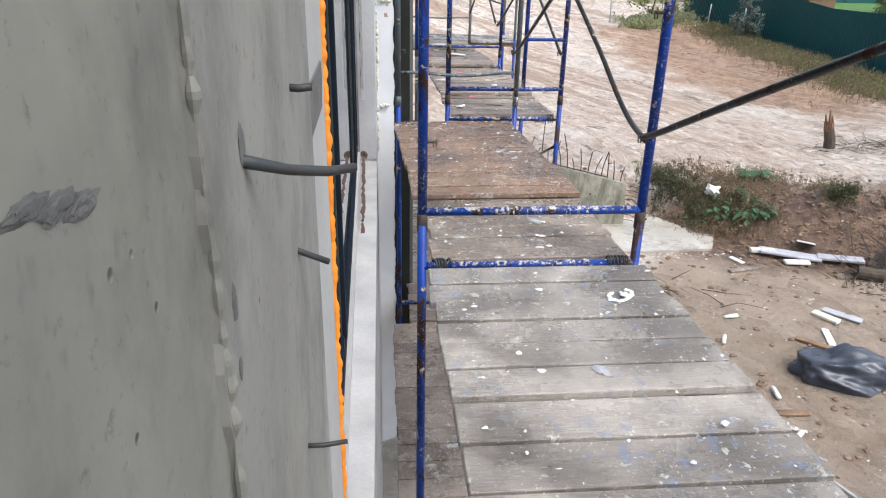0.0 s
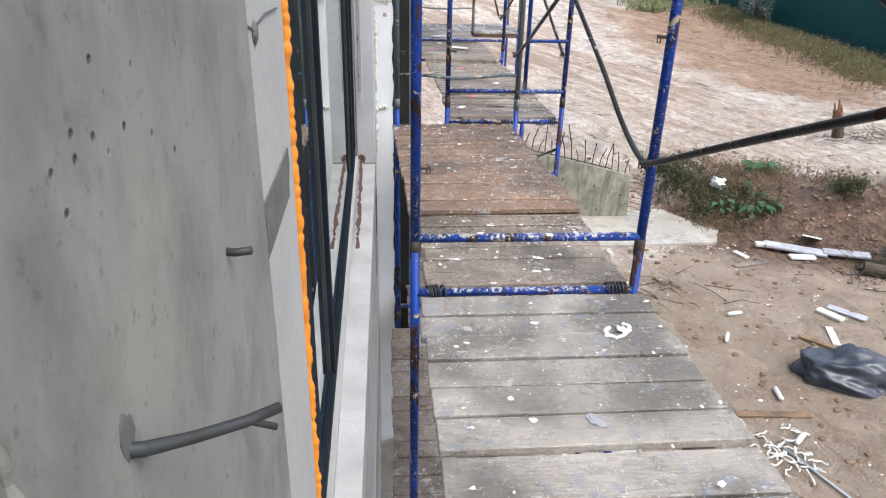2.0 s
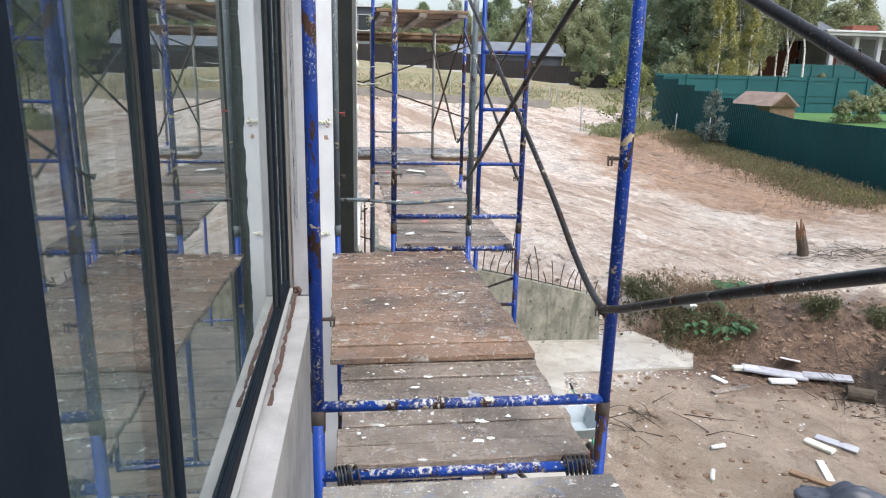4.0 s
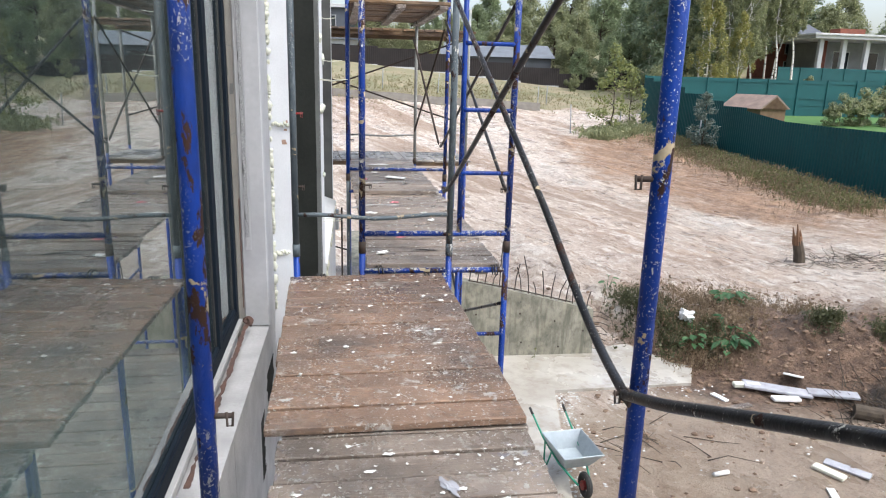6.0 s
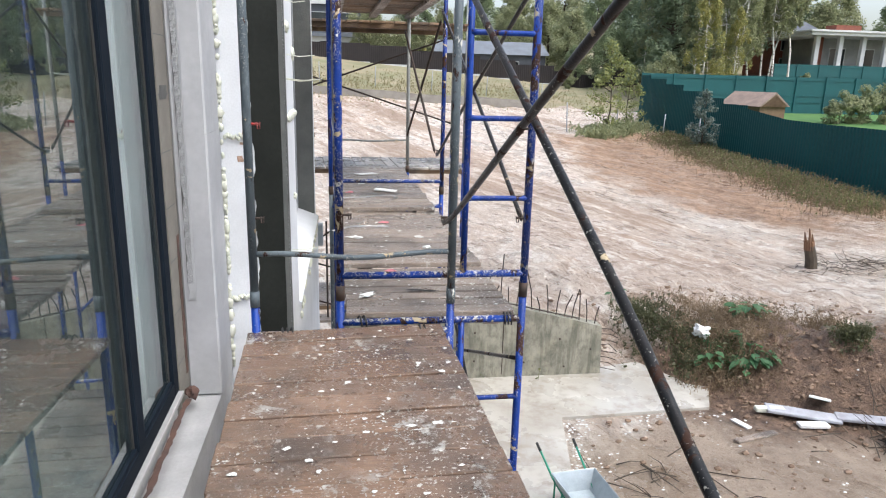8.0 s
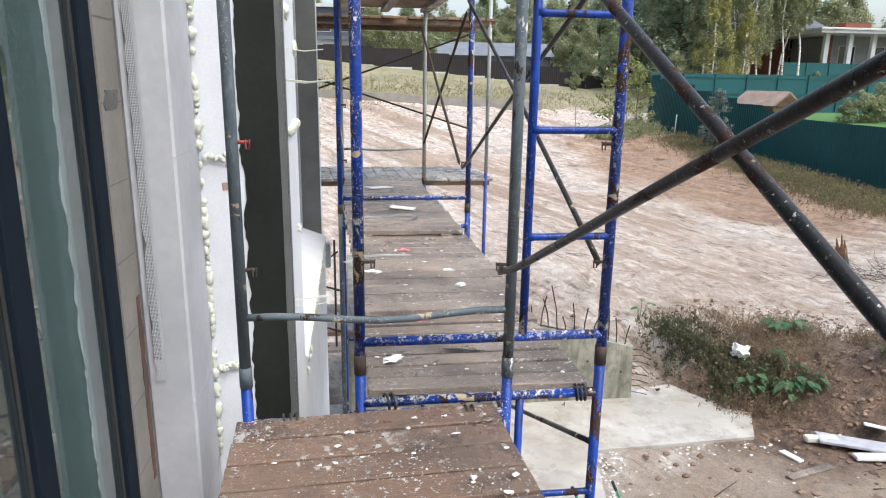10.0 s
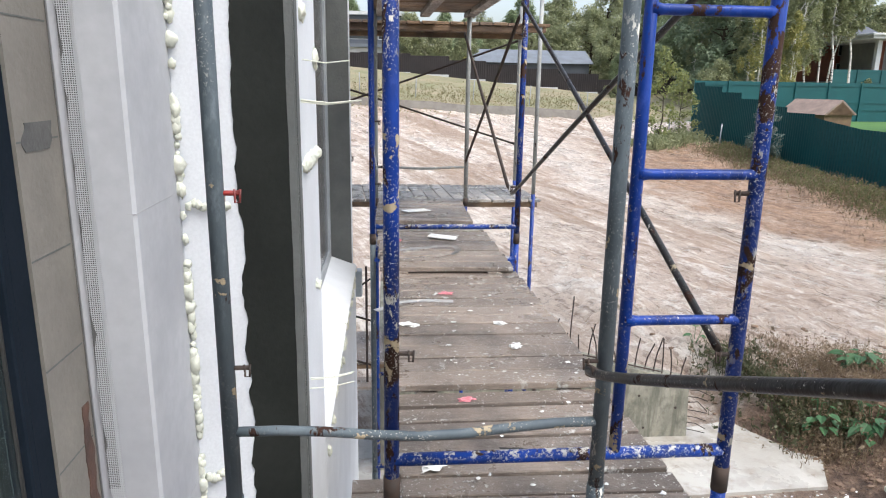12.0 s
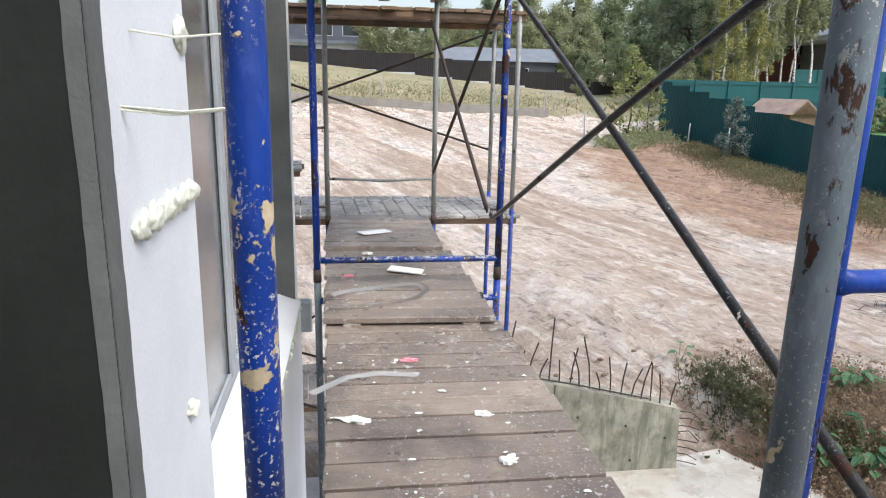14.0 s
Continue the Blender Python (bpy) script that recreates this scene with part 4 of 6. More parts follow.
def long_deck(x0, x1, y0, y1, top, count, mat, label, seed, edge=True):
    """Planks that run along y, on two bearer boards along x."""
    rng = random.Random(seed)
    d = thing("deck_panel", ((x0 + x1) / 2, (y0 + y1) / 2, top), label, "scaffold deck", "scaffold deck panels")
    step = (x1 - x0) / count
    me = mesh_of(box((-step / 2 + 0.004, -(y1 - y0) / 2, -0.03), (step / 2 - 0.004, (y1 - y0) / 2, 0), 0.004), "plank", mat)
    for i in range(count):
        p = new("plank", me)
        p.parent = d
        p.matrix_basis = pose((i + 0.5) * step - (x1 - x0) / 2, rng.uniform(-0.02, 0.02), rng.uniform(-0.003, 0.003), 0, 0, rng.uniform(-0.5, 0.5) + 4)
    for y in (y0 + 0.05, y1 - 0.05):
        part("bearer", box((x0 - (x0 + x1) / 2, y - (y0 + y1) / 2 - 0.025, -0.085), (x1 - (x0 + x1) / 2, y - (y0 + y1) / 2 + 0.025, -0.032), 0.004), RAW_WOOD, d)
    return d


long_deck(-1.5, 1.95, 8.30, 9.38, 0.165, 26, GREY_PLANK, "wet pale planks of the scaffold round the corner", 11)
long_deck(-1.5, 1.95, 8.28, 9.38, 1.94, 24, RAW_WOOD, "overhead scaffold planks on brown bearers", 12)
long_deck(-1.4, -0.05, 9.0, 9.7, 0.50, 8, GREY_PLANK, "short higher plank deck round the corner", 14)
long_deck(-0.35, 0.80, 8.40, 9.38, -1.70, 7, DULL_PLANK, "lower weathered plank deck round the corner", 15)
up = deck_panel([(0.28, 5.75), (1.28, 5.70), (0.22, 8.15), (1.22, 8.10)], 2.035, 14, RAW_WOOD, "overhead brown plank deck seen from below", seed=13, battens=(0.08, 0.5, 0.92))


# ---- yard: retaining wall, rebars, wheelbarrow, rubbish ----
def retaining_wall():
    bm = bmesh.new()
    ins = [(0.4, -1.70), (2.2, -2.13), (3.0, -2.30), (3.9, -2.52), (4.62, -2.70)]
    front = [bm.verts.new((x, 9.85, z)) for x, z in ins] + [bm.verts.new((4.66, 9.85, GROUND - 0.05)), bm.verts.new((0.4, 9.85, GROUND - 0.05))]
    back = [bm.verts.new((v.co.x, 10.10, v.co.z)) for v in front]
    bm.faces.new(front)
    bm.faces.new(back[::-1])
    for i in range(len(front)):
        j = (i + 1) % len(front)
        bm.faces.new((front[i], back[i], back[j], front[j]))
    w = tagged(part("retaining_wall", bm, CONCRETE_WALL), "weathered concrete retaining wall with bare rebars", "retaining wall", kind="structure")
    rng = random.Random(5)
    for i in range(17):
        x = 2.32 + i * 0.137
        z = -2.13 - 0.237 * (x - 2.2)
        h = rng.choice((0.3, 0.45, 0.65, 0.85)) * rng.uniform(0.8, 1.15)
        lean = rng.uniform(-0.12, 0.15)
        part("rebar", tube([(x, 9.93, z - 0.05), (x + lean * 0.3, 9.93, z + h * 0.5), (x + lean, 9.95, z + h)], 0.0095, seg=6), IRON, w)
    for i in range(8):
        z = -3.45 + i * 0.10
        part("rebar", tube([(4.60, 9.90, z), (4.78, 9.86, z + rng.uniform(-0.03, 0.03)), (4.90, 9.80, z - rng.uniform(0.0, 0.10))], 0.007, seg=6), IRON, w)
    for x, z in ((2.45, -2.75), (3.25, -2.75), (3.9, -2.9), (4.45, -3.1), (2.45, -3.25), (3.3, -3.3), (4.0, -3.4)):
        part("tie_hole", tube([(x, 9.849, z), (x, 9.842, z)], 0.018, seg=8), IRON, w)
    part("top_bar", tube([(2.3, 9.90, -2.13), (3.2, 9.88, -2.31), (4.2, 9.90, -2.56)], 0.012, seg=6), IRON, w)
    part("form_joint", box((2.92, 9.846, -3.5), (2.935, 9.852, -2.30)), IRON, w, "dark formwork joint")
    return w


retaining_wall()
# second wall of the stair pit and the dark pit wall behind the house corner
structure("wall_stair_pit", box((0.25, 9.2, GROUND - 0.1), (0.42, 12.2, -1.75), 0.01), CONCRETE_WALL, "damp concrete wall of the basement stair", "retaining wall")


def wheelbarrow(at, rz):
    w = thing("wheelbarrow", at, "galvanised wheelbarrow with a green tube frame", "wheelbarrow", rz=rz)
    bm = bmesh.new()
    outer = [(-0.20, -0.28, 0.30), (0.20, -0.28, 0.30), (0.22, 0.24, 0.30), (-0.22, 0.24, 0.30)]
    rim = [(-0.31, -0.48, 0.58), (0.31, -0.48, 0.58), (0.33, 0.36, 0.55), (-0.33, 0.36, 0.55)]
    lo = [bm.verts.new(p) for p in outer]
    hi = [bm.verts.new(p) for p in rim]
    lo2 = [bm.verts.new((x * 0.97, y * 0.97, z + 0.008)) for x, y, z in outer]
    hi2 = [bm.verts.new((x * 0.96, y * 0.96, z)) for x, y, z in rim]
    bm.faces.new(lo)
    bm.faces.new(lo2[::-1])
    for k in range(4):
        j = (k + 1) % 4
        bm.faces.new((lo[k], lo[j], hi[j], hi[k]))
        bm.faces.new((lo2[k], hi2[k], hi2[j], lo2[j]))
        bm.faces.new((hi[k], hi[j], hi2[j], hi2[k]))
    part("tray", bm, ZINC, w, "grey zinc tray, wet inside")
    part("rim", tube(rim + rim[:1], 0.013, seg=8), ZINC, w)
    for s in (-1, 1):
        part("handle_tube", tube([(s * 0.10, -0.55, 0.18), (s * 0.22, -0.1, 0.28), (s * 0.27, 0.45, 0.42), (s * 0.29, 0.95, 0.62)], 0.016, seg=10), GREEN, w, smooth=True)
        part("grip", tube([(s * 0.288, 0.88, 0.59), (s * 0.294, 1.02, 0.648)], 0.021, seg=10), RUBBER, w, smooth=True)
        part("leg", tube([(s * 0.24, 0.15, 0.34), (s * 0.24, 0.30, 0.02), (s * 0.24, 0.42, 0.02), (s * 0.26, 0.38, 0.40)], 0.014, seg=8), GREEN, w, smooth=True)
    ring = [(0.0, -0.58 + 0.15 * math.cos(a), 0.19 + 0.15 * math.sin(a)) for a in (2 * math.pi * k / 20 for k in range(21))]
    wh = part("wheel", tube([(-0.06, -0.58, 0.19), (0.06, -0.58, 0.19)], 0.07, seg=16), REDPAINT, w)
    part("tyre", tube(ring, 0.045, seg=10, ends=False), RUBBER, wh)
    return w


barrow = wheelbarrow((3.08, 6.25, GROUND + 0.05), 6)
barrow.matrix_basis = pose(3.00, 6.05, GROUND + 0.045, 0, 0, 6) @ Matrix.Scale(0.82, 4)


def rubbish_bag(at, size, rz, seed, label):
    bm = bmesh.new()
    vs = bmesh.ops.create_icosphere(bm, subdivisions=5, radius=1)["verts"]
    for v in vs:
        c = v.co.copy()
        # folds gather towards the knot at one end
        fold = 0.0
        for f, w in ((1.2, 0.36), (2.6, 0.10), (5.5, 0.025)):
            fold += w * (0.55 - abs(noise.noise(Vector((c.x * 0.6, c.y, c.z)) * f + Vector((seed, f, 0)))) * 2.0)
        k = 0.92 + fold - 0.22 * max(0, c.x) ** 2
        z = max(c.z, -0.30)
        v.co = Vector((c.x * k * size[0], c.y * k * size[1], max(0.0, (z + 0.30) * k * size[2])))
    tube([(size[0] * 0.72, 0, 0.10), (size[0] * 1.0, 0.05, 0.13), (size[0] * 1.2, -0.02, 0.07)], [0.10, 0.030, 0.09], bm, 10)
    b = part("rubbish_bag", bm, BAG, smooth=True)
    b.matrix_basis = pose(*at, 0, 0, rz)
    return tagged(b, label, "rubbish bag")


rubbish_bag((5.72, 4.24, ground_z(5.72, 4.24) - 0.03), (0.60, 0.37, 0.32), -20, 4, "crumpled shiny black rubbish bag on the mud")


def laid(name, size, at, rz, mat, label, category, ry=0.0, rx=0.0, group=""):
    """A board that lies on the ground."""
    x, y = at[:2]
    z = (at[2] if len(at) > 2 else ground_z(x, y)) + size[2] / 2 + 0.005
    b = part(name, box([-s / 2 for s in size], [s / 2 for s in size], min(size) * 0.2), mat)
    b.matrix_basis = pose(x, y, z, rx, ry, rz)
    return tagged(b, label, category, group)


laid("insulation_board", (1.05, 0.27, 0.05), (7.22, 8.12, ground_z(7.2, 8.1) + 0.08), -21, BOARD_BLUE, "foil-faced insulation board lying on rubble", "board", 3)
laid("insulation_board", (0.75, 0.24, 0.05), (8.02, 7.84, ground_z(8.0, 7.8) + 0.06), -27, BOARD_BLUE, "broken end of a foil-faced board on rubble", "board", -4)
laid("insulation_scrap", (0.45, 0.12, 0.08), (6.78, 8.28, ground_z(6.8, 8.3) + 0.04), -10, FOAM_PALE, "broken yellow insulation scrap", "scrap")
laid("foam_sheet", (0.42, 0.30, 0.03), (7.62, 8.30, ground_z(7.6, 8.3) + 0.12), 50, WHITE, "white foam sheet leaning on rubble", "sheet", 20)
laid("foam_sheet", (0.45, 0.14, 0.06), (7.22, 7.86, ground_z(7.2, 7.9) + 0.02), -8, WHITE, "thick white foam offcut in the mud", "sheet")
laid("plank_offcut", (0.75, 0.11, 0.04), (6.15, 7.62), 14, DULL_PLANK, "grey plank offcut on the mud", "plank", group="offcuts")
laid("plank_offcut", (0.10, 0.30, 0.03), (6.15, 8.0), 20, WHITE, "white batten offcut on the mud", "plank", group="offcuts")
laid("plank_offcut", (0.90, 0.10, 0.03), (4.36, 3.58), -4, RAW_WOOD, "pale board offcut on the mud", "plank", group="offcuts")
laid("plank_offcut", (0.85, 0.10, 0.04), (5.95, 4.95), -45, RAW_WOOD, "brown board offcut on the mud", "plank", group="offcuts")
laid("plank_offcut", (0.55, 0.16, 0.03), (6.75, 5.85), -50, BOARD_BLUE, "painted board on the mud", "plank", group="offcuts")
laid("plank_offcut", (0.40, 0.14, 0.05), (6.45, 5.80), -60, FOAM_PALE, "yellow foam offcut on the mud", "plank", group="offcuts")
laid("plank_offcut", (0.5, 0.10, 0.02), (6.15, 5.25), 70, WHITE, "white painted board on the mud", "plank", group="offcuts")


def ground_tube(x, y, length, r, rz, mat, label):
    t = part("plastic_tube", tube([(-length / 2, 0, r), (length / 2, 0, r)], r, seg=12), mat, smooth=True)
    t.matrix_basis = pose(x, y, ground_z(x, y) + 0.01, 0, 0, rz)
    return tagged(t, label, "tube", "empty tubes")


for x, y, rz in ((4.58, 5.25, 60), (4.62, 3.95, 80), (4.42, 3.12, 40), (5.0, 5.9, 10)):
    ground_tube(x, y, 0.22, 0.03, rz, WHITE, "empty white foam cartridge on the mud")
ground_tube(4.30, 2.62, 0.95, 0.016, -70, GALV_POST, "pale plastic pipe on the mud")


def tree_stump(at):
    s = thing("tree_stump", at, "splintered leaning brown tree stump in the mud", "tree stump")
    rng = random.Random(8)
    part("trunk", tube([(0.12, 0, -0.2), (0.06, 0, 0.25), (-0.06, 0, 0.62)], [0.17, 0.15, 0.13], seg=10), BARK, s)
    for i in range(9):
        a = i * 0.7
        h = rng.uniform(0.72, 1.10)
        x, y = -0.05 + 0.09 * math.cos(a), 0.09 * math.sin(a)
        part("splinter", tube([(x, y, 0.5), (x - 0.03, y, 0.72), (x - 0.10, y * 1.1, h)], [0.05, 0.045, 0.012], seg=5), SPLIT_WOOD, s)
    return s


SPLIT_WOOD = plain("split_wood", (0.22, 0.115, 0.06), (0.12, 0.06, 0.035), 9, 0.85, 30, 0.006, (3, 3, 0.4))
tree_stump((12.75, 15.7, ground_z(12.75, 15.7)))


def cut_log(at, rz, r, length):
    g = thing("cut_log", at, "short sawn log half sunk in the bank", "log", rz=rz)
    part("bark", tube([(0, -length / 2, 0), (0, length / 2, 0)], r, seg=14), BARK, g)
    part("cut_end", tube([(0, -length / 2 - 0.004, 0), (0, -length / 2 + 0.01, 0)], r * 0.9, seg=14), RAW_WOOD, g)
    return g


cut_log((9.0, 9.85, ground_z(9.0, 9.85) + 0.04), 12, 0.15, 0.5)
cut_log((8.2, 7.25, ground_z(8.2, 7.25) + 0.08), 60, 0.12, 0.4)


def twig_pile(at, n, size, seed, label):
    rng = random.Random(seed)
    bm = bmesh.new()
    for i in range(n):
        a = rng.uniform(0, 6.28)
        p = Vector((rng.gauss(0, size[0]), rng.gauss(0, size[1]), 0))
        h = max(0.02, size[2] * math.exp(-(p.x / size[0]) ** 2 - (p.y / size[1]) ** 2))
        p.z = rng.uniform(0, h)
        L = rng.uniform(0.2, 0.8)
        d = Vector((math.cos(a), math.sin(a), rng.uniform(-0.25, 0.35))) * L
        q = p + d * 0.5 + Vector((rng.uniform(-.06, .06), rng.uniform(-.06, .06), rng.uniform(0, .06)))
        zf = lambda v: Vector((v.x, v.y, max(v.z, 0.0) + ground_z(at[0] + v.x, at[1] + v.y)))
        tube([zf(p), zf(q), zf(p + d)], [0.009, 0.006, 0.003], bm, 4)
    t = part("twig_pile", bm, BARK)
    t.matrix_basis = pose(at[0], at[1], 0)
    return tagged(t, label, "twigs", kind="stuff")


twig_pile((8.7, 7.25), 130, (0.55, 0.35, 0.22), 3, "heap of dark twigs and roots on the mud")
twig_pile((14.2, 15.6), 150, (1.1, 0.5, 0.3), 4, "heap of dark branches beside the stump")
twig_pile((4.3, 6.6), 22, (0.4, 0.3, 0.03), 6, "loose wet sticks on the mud")


# ---- plants ----
def leaf_cloud(centres, radii, count, size, rng, hang=1.0):
    """Many small leaves, as two-triangle blades, round the given centres."""
    n = count
    idx = rng.integers(0, len(centres), n)
    c = np.asarray(centres)[idx]
    r = np.asarray(radii)[idx][:, None]
    d = rng.normal(size=(n, 3))
    d /= np.linalg.norm(d, axis=1)[:, None]
    c = c + d * r * np.array((1.0, 1.0, hang)) * rng.uniform(0.25, 1.0, (n, 1)) ** 0.6
    # leaves turn their faces outwards and to the sky
    face = 0.7 * d + np.array((0, 0, 0.75)) + 0.55 * rng.normal(size=(n, 3))
    u = np.cross(face, rng.normal(size=(n, 3)))
    u /= np.linalg.norm(u, axis=1)[:, None]
    v = np.cross(face, u)
    v /= np.linalg.norm(v, axis=1)[:, None]
    s = size * rng.uniform(0.6, 1.4, (n, 1))
    verts = np.stack([c - u * s * 0.5, c + v * s * 0.32, c + u * s * 0.5, c - v * s * 0.32], 1).reshape(-1, 3)
    faces = np.arange(n * 4).reshape(-1, 4)
    return verts.tolist(), faces.tolist()


def leaf_mesh(name, mat, verts, faces):
    me = bpy.data.meshes.new(name)
    me.from_pydata(verts, [], faces)
    me.materials.append(mat)
    return me


def make_tree(label, height, spread, trunk_h, leaf, leaves, size, seed, bark, trunk_r, droop=0.0, clumps=26, lean=0.0, category="tree", name="tree"):
    rng = np.random.default_rng(seed)
    t = thing(name, (0, 0, 0), label, category, "trees round the site")
    pts = [(lean * (k / 6) ** 1.5 + 0.12 * trunk_r * 8 * rng.normal() * (k > 0), 0.10 * rng.normal() * trunk_r * 8 * (k > 0), height * 0.93 * k / 6) for k in range(7)]
    bm = tube(pts, [trunk_r * (1 - 0.13 * k) for k in range(7)], seg=8)
    centres, radii = [], []
    for k in range(clumps):
        h = trunk_h + (height - trunk_h) * rng.uniform(0.02, 1.0)
        rel = (h - trunk_h) / (height - trunk_h)
        prof = spread * (math.sin(math.pi * min(1, 0.18 + 0.82 * rel)) ** 0.75) * rng.uniform(0.35, 1.0)
        a = rng.uniform(0, 6.28)
        base = Vector(pts[min(6, int(h / height * 6))])
        p = Vector((base.x + prof * math.cos(a), base.y + prof * math.sin(a), h - droop * prof))
        centres.append(tuple(p))
        radii.append(spread * rng.uniform(0.14, 0.34) * (1 - 0.5 * droop))
        if k % 2 == 0:
            tube([(base.x, base.y, max(trunk_h * 0.8, h - 0.35 * prof - 0.2)), tuple((base + p) / 2 + Vector((0, 0, 0.05))), tuple(p)], [trunk_r * 0.35, trunk_r * 0.2, trunk_r * 0.06], bm, 5)
    part("trunk", bm, bark, t, smooth=True)
    cr = new("crown", leaf_mesh("crown", leaf, *leaf_cloud(centres, radii, leaves, size, rng, 1.0 + 2.4 * droop)))
    cr.parent = t
    return t


protos = {
    "dark": make_tree("dark green leafy tree behind the fences", 12, 3.6, 1.2, LEAF_DARK, 15000, 0.27, 1, BARK, 0.22, clumps=95),
    "mid": make_tree("green broadleaf tree behind the fences", 11, 3.4, 1.8, LEAF_MID, 14000, 0.26, 2, BARK, 0.20, clumps=90),
    "olive": make_tree("olive-green autumn tree behind the fences", 9, 3.2, 1.0, LEAF_OLIVE, 13000, 0.25, 3, BARK, 0.18, clumps=85),
    "birch": make_tree("tall birch with white trunk and thinning leaves", 19, 2.4, 6.5, LEAF_OLIVE, 12000, 0.20, 4, BIRCH, 0.16, 0.35, 80, 0.8),
    "birch2": make_tree("slim leaning birch with white trunk", 18, 2.0, 8.0, LEAF_OLIVE, 9000, 0.20, 5, BIRCH, 0.13, 0.35, 60, -2.6),
    "yellow": make_tree("yellowing birch behind the fences", 13, 1.9, 2.2, LEAF_YELLOW, 8000, 0.20, 6, BIRCH, 0.11, 0.3, 70),
    "bush": make_tree("olive bush at the fence", 3.2, 1.9, 0.2, LEAF_OLIVE, 5200, 0.20, 7, BARK, 0.05, clumps=24, category="bush"),
    "goldbush": make_tree("bright yellow bush at the far fence", 2.6, 1.2, 0.1, LEAF_YELLOW, 3000, 0.2, 17, BARK, 0.05, clumps=16, category="bush"),
}
rng = random.Random(21)
used = set()


def plant(kind, x, y, scale=1.0, sink=0.1):
    m = pose(x, y, ground_z(x, y) - sink, 0, 0, rng.uniform(0, 360)) @ Matrix.Scale(scale, 4)
    if kind in used:
        return copy_thing(protos[kind], m)
    used.add(kind)
    protos[kind].matrix_basis = m
    return protos[kind]


for kind, x, y, s in (
        # behind the far fence
        ("olive", 3.5, 92, 0.85), ("olive", 7.0, 93, 0.80), ("olive", 10.5, 92, 0.72), ("goldbush", 10.2, 88, 1.0), ("mid", 13.0, 112, 0.75), ("olive", 18, 115, 1.0),
        ("birch", 15.5, 118, 0.75), ("mid", 22, 125, 0.95), ("olive", 27, 128, 1.0), ("mid", -6, 118, 1.2), ("olive", -14, 110, 1.3), ("dark", -22, 112, 1.3),
        ("mid", 29.5, 86, 0.62), ("mid", 32.5, 84, 0.8), ("mid", 36.0, 86, 0.95), ("olive", 31.5, 95, 0.95), ("dark", 40, 84, 0.95), ("olive", 35, 105, 1.35),
        ("mid", 42, 100, 1.4), ("olive", 30, 118, 1.25), ("dark", 46, 92, 1.35), ("mid", 50, 105, 1.5), ("dark", 56, 104, 1.45), ("olive", 60, 112, 1.6),
        ("mid", 66, 110, 1.6), ("dark", 74, 112, 1.6), ("olive", 82, 108, 1.6), ("mid", 90, 104, 1.5), ("dark", 99, 98, 1.5), ("olive", 72, 98, 1.3),
        ("olive", 4, 138, 1.2), ("mid", 12, 140, 1.25), ("olive", 20, 136, 1.3), ("mid", 26, 142, 1.45), ("olive", 33, 138, 1.5), ("mid", -6, 140, 1.3), ("olive", 40, 134, 1.6), ("mid", 48, 130, 1.7), ("olive", 16.5, 120, 0.8), ("olive", -16, 142, 1.4),
        # birches over the teal fence
        ("yellow", 34.0, 62, 0.95), ("olive", 31.0, 63, 0.75), ("birch", 40.0, 66, 1.0), ("birch", 42.2, 68, 1.05), ("birch2", 44.0, 66, 1.0), ("birch2", 46.5, 67, 1.05),
        ("birch", 43.0, 72, 0.95), ("birch2", 45.8, 71, 1.0), ("birch", 37.5, 70, 1.0), ("yellow", 38.5, 64, 0.8), ("dark", 36.5, 74, 1.0), ("mid", 44, 78, 1.1), ("dark", 49, 84, 1.0),
        ("birch", 34.5, 76, 0.95), ("birch", 39.0, 67, 0.9), ("birch2", 45.2, 69, 0.9),
        ("mid", 30, 150, 1.9), ("olive", 38, 150, 2.1), ("olive", 47, 146, 2.2), ("mid", 56, 142, 2.2), ("olive", 65, 138, 2.3), ("mid", 74, 132, 2.2), ("olive", 84, 128, 2.2), ("birch", 41.0, 74, 1.1), ("birch", 47.0, 78, 1.15), ("bush", 30.5, 88, 0.9), ("bush", 35, 80, 0.9), ("bush", 27.5, 82, 0.7), ("bush", 52, 72, 0.9), ("bush", 57, 73, 0.8), ("bush", 33.6, 42, 0.72), ("bush", 35.6, 42.5, 0.85), ("bush", 37.8, 43, 0.95), ("bush", 40, 42, 0.95)):
    plant(kind, x, y, s)

young = make_tree("young airy tree with yellow-green leaves on the bank", 6.0, 1.7, 1.0, foliage("yellow_green_leaves", (0.22, 0.26, 0.09), (0.36, 0.37, 0.15)), 1500, 0.19, 9, BARK, 0.06, clumps=30)
young.matrix_basis = pose(18.2, 44.5, ground_z(18.2, 44.5) - 0.1)
young2 = copy_thing(young, pose(20.0, 45.8, ground_z(20, 45.8) - 0.2, 0, 0, 130) @ Matrix.Scale(0.72, 4))
silver = make_tree("silver-green willow bush before the teal fence", 3.4, 0.95, 0.2, LEAF_SILVER, 2600, 0.13, 10, BARK, 0.04, clumps=60, category="bush", name="bush")
silver.matrix_basis = pose(20.6, 36.2, ground_z(20.6, 36.2) - 0.1)


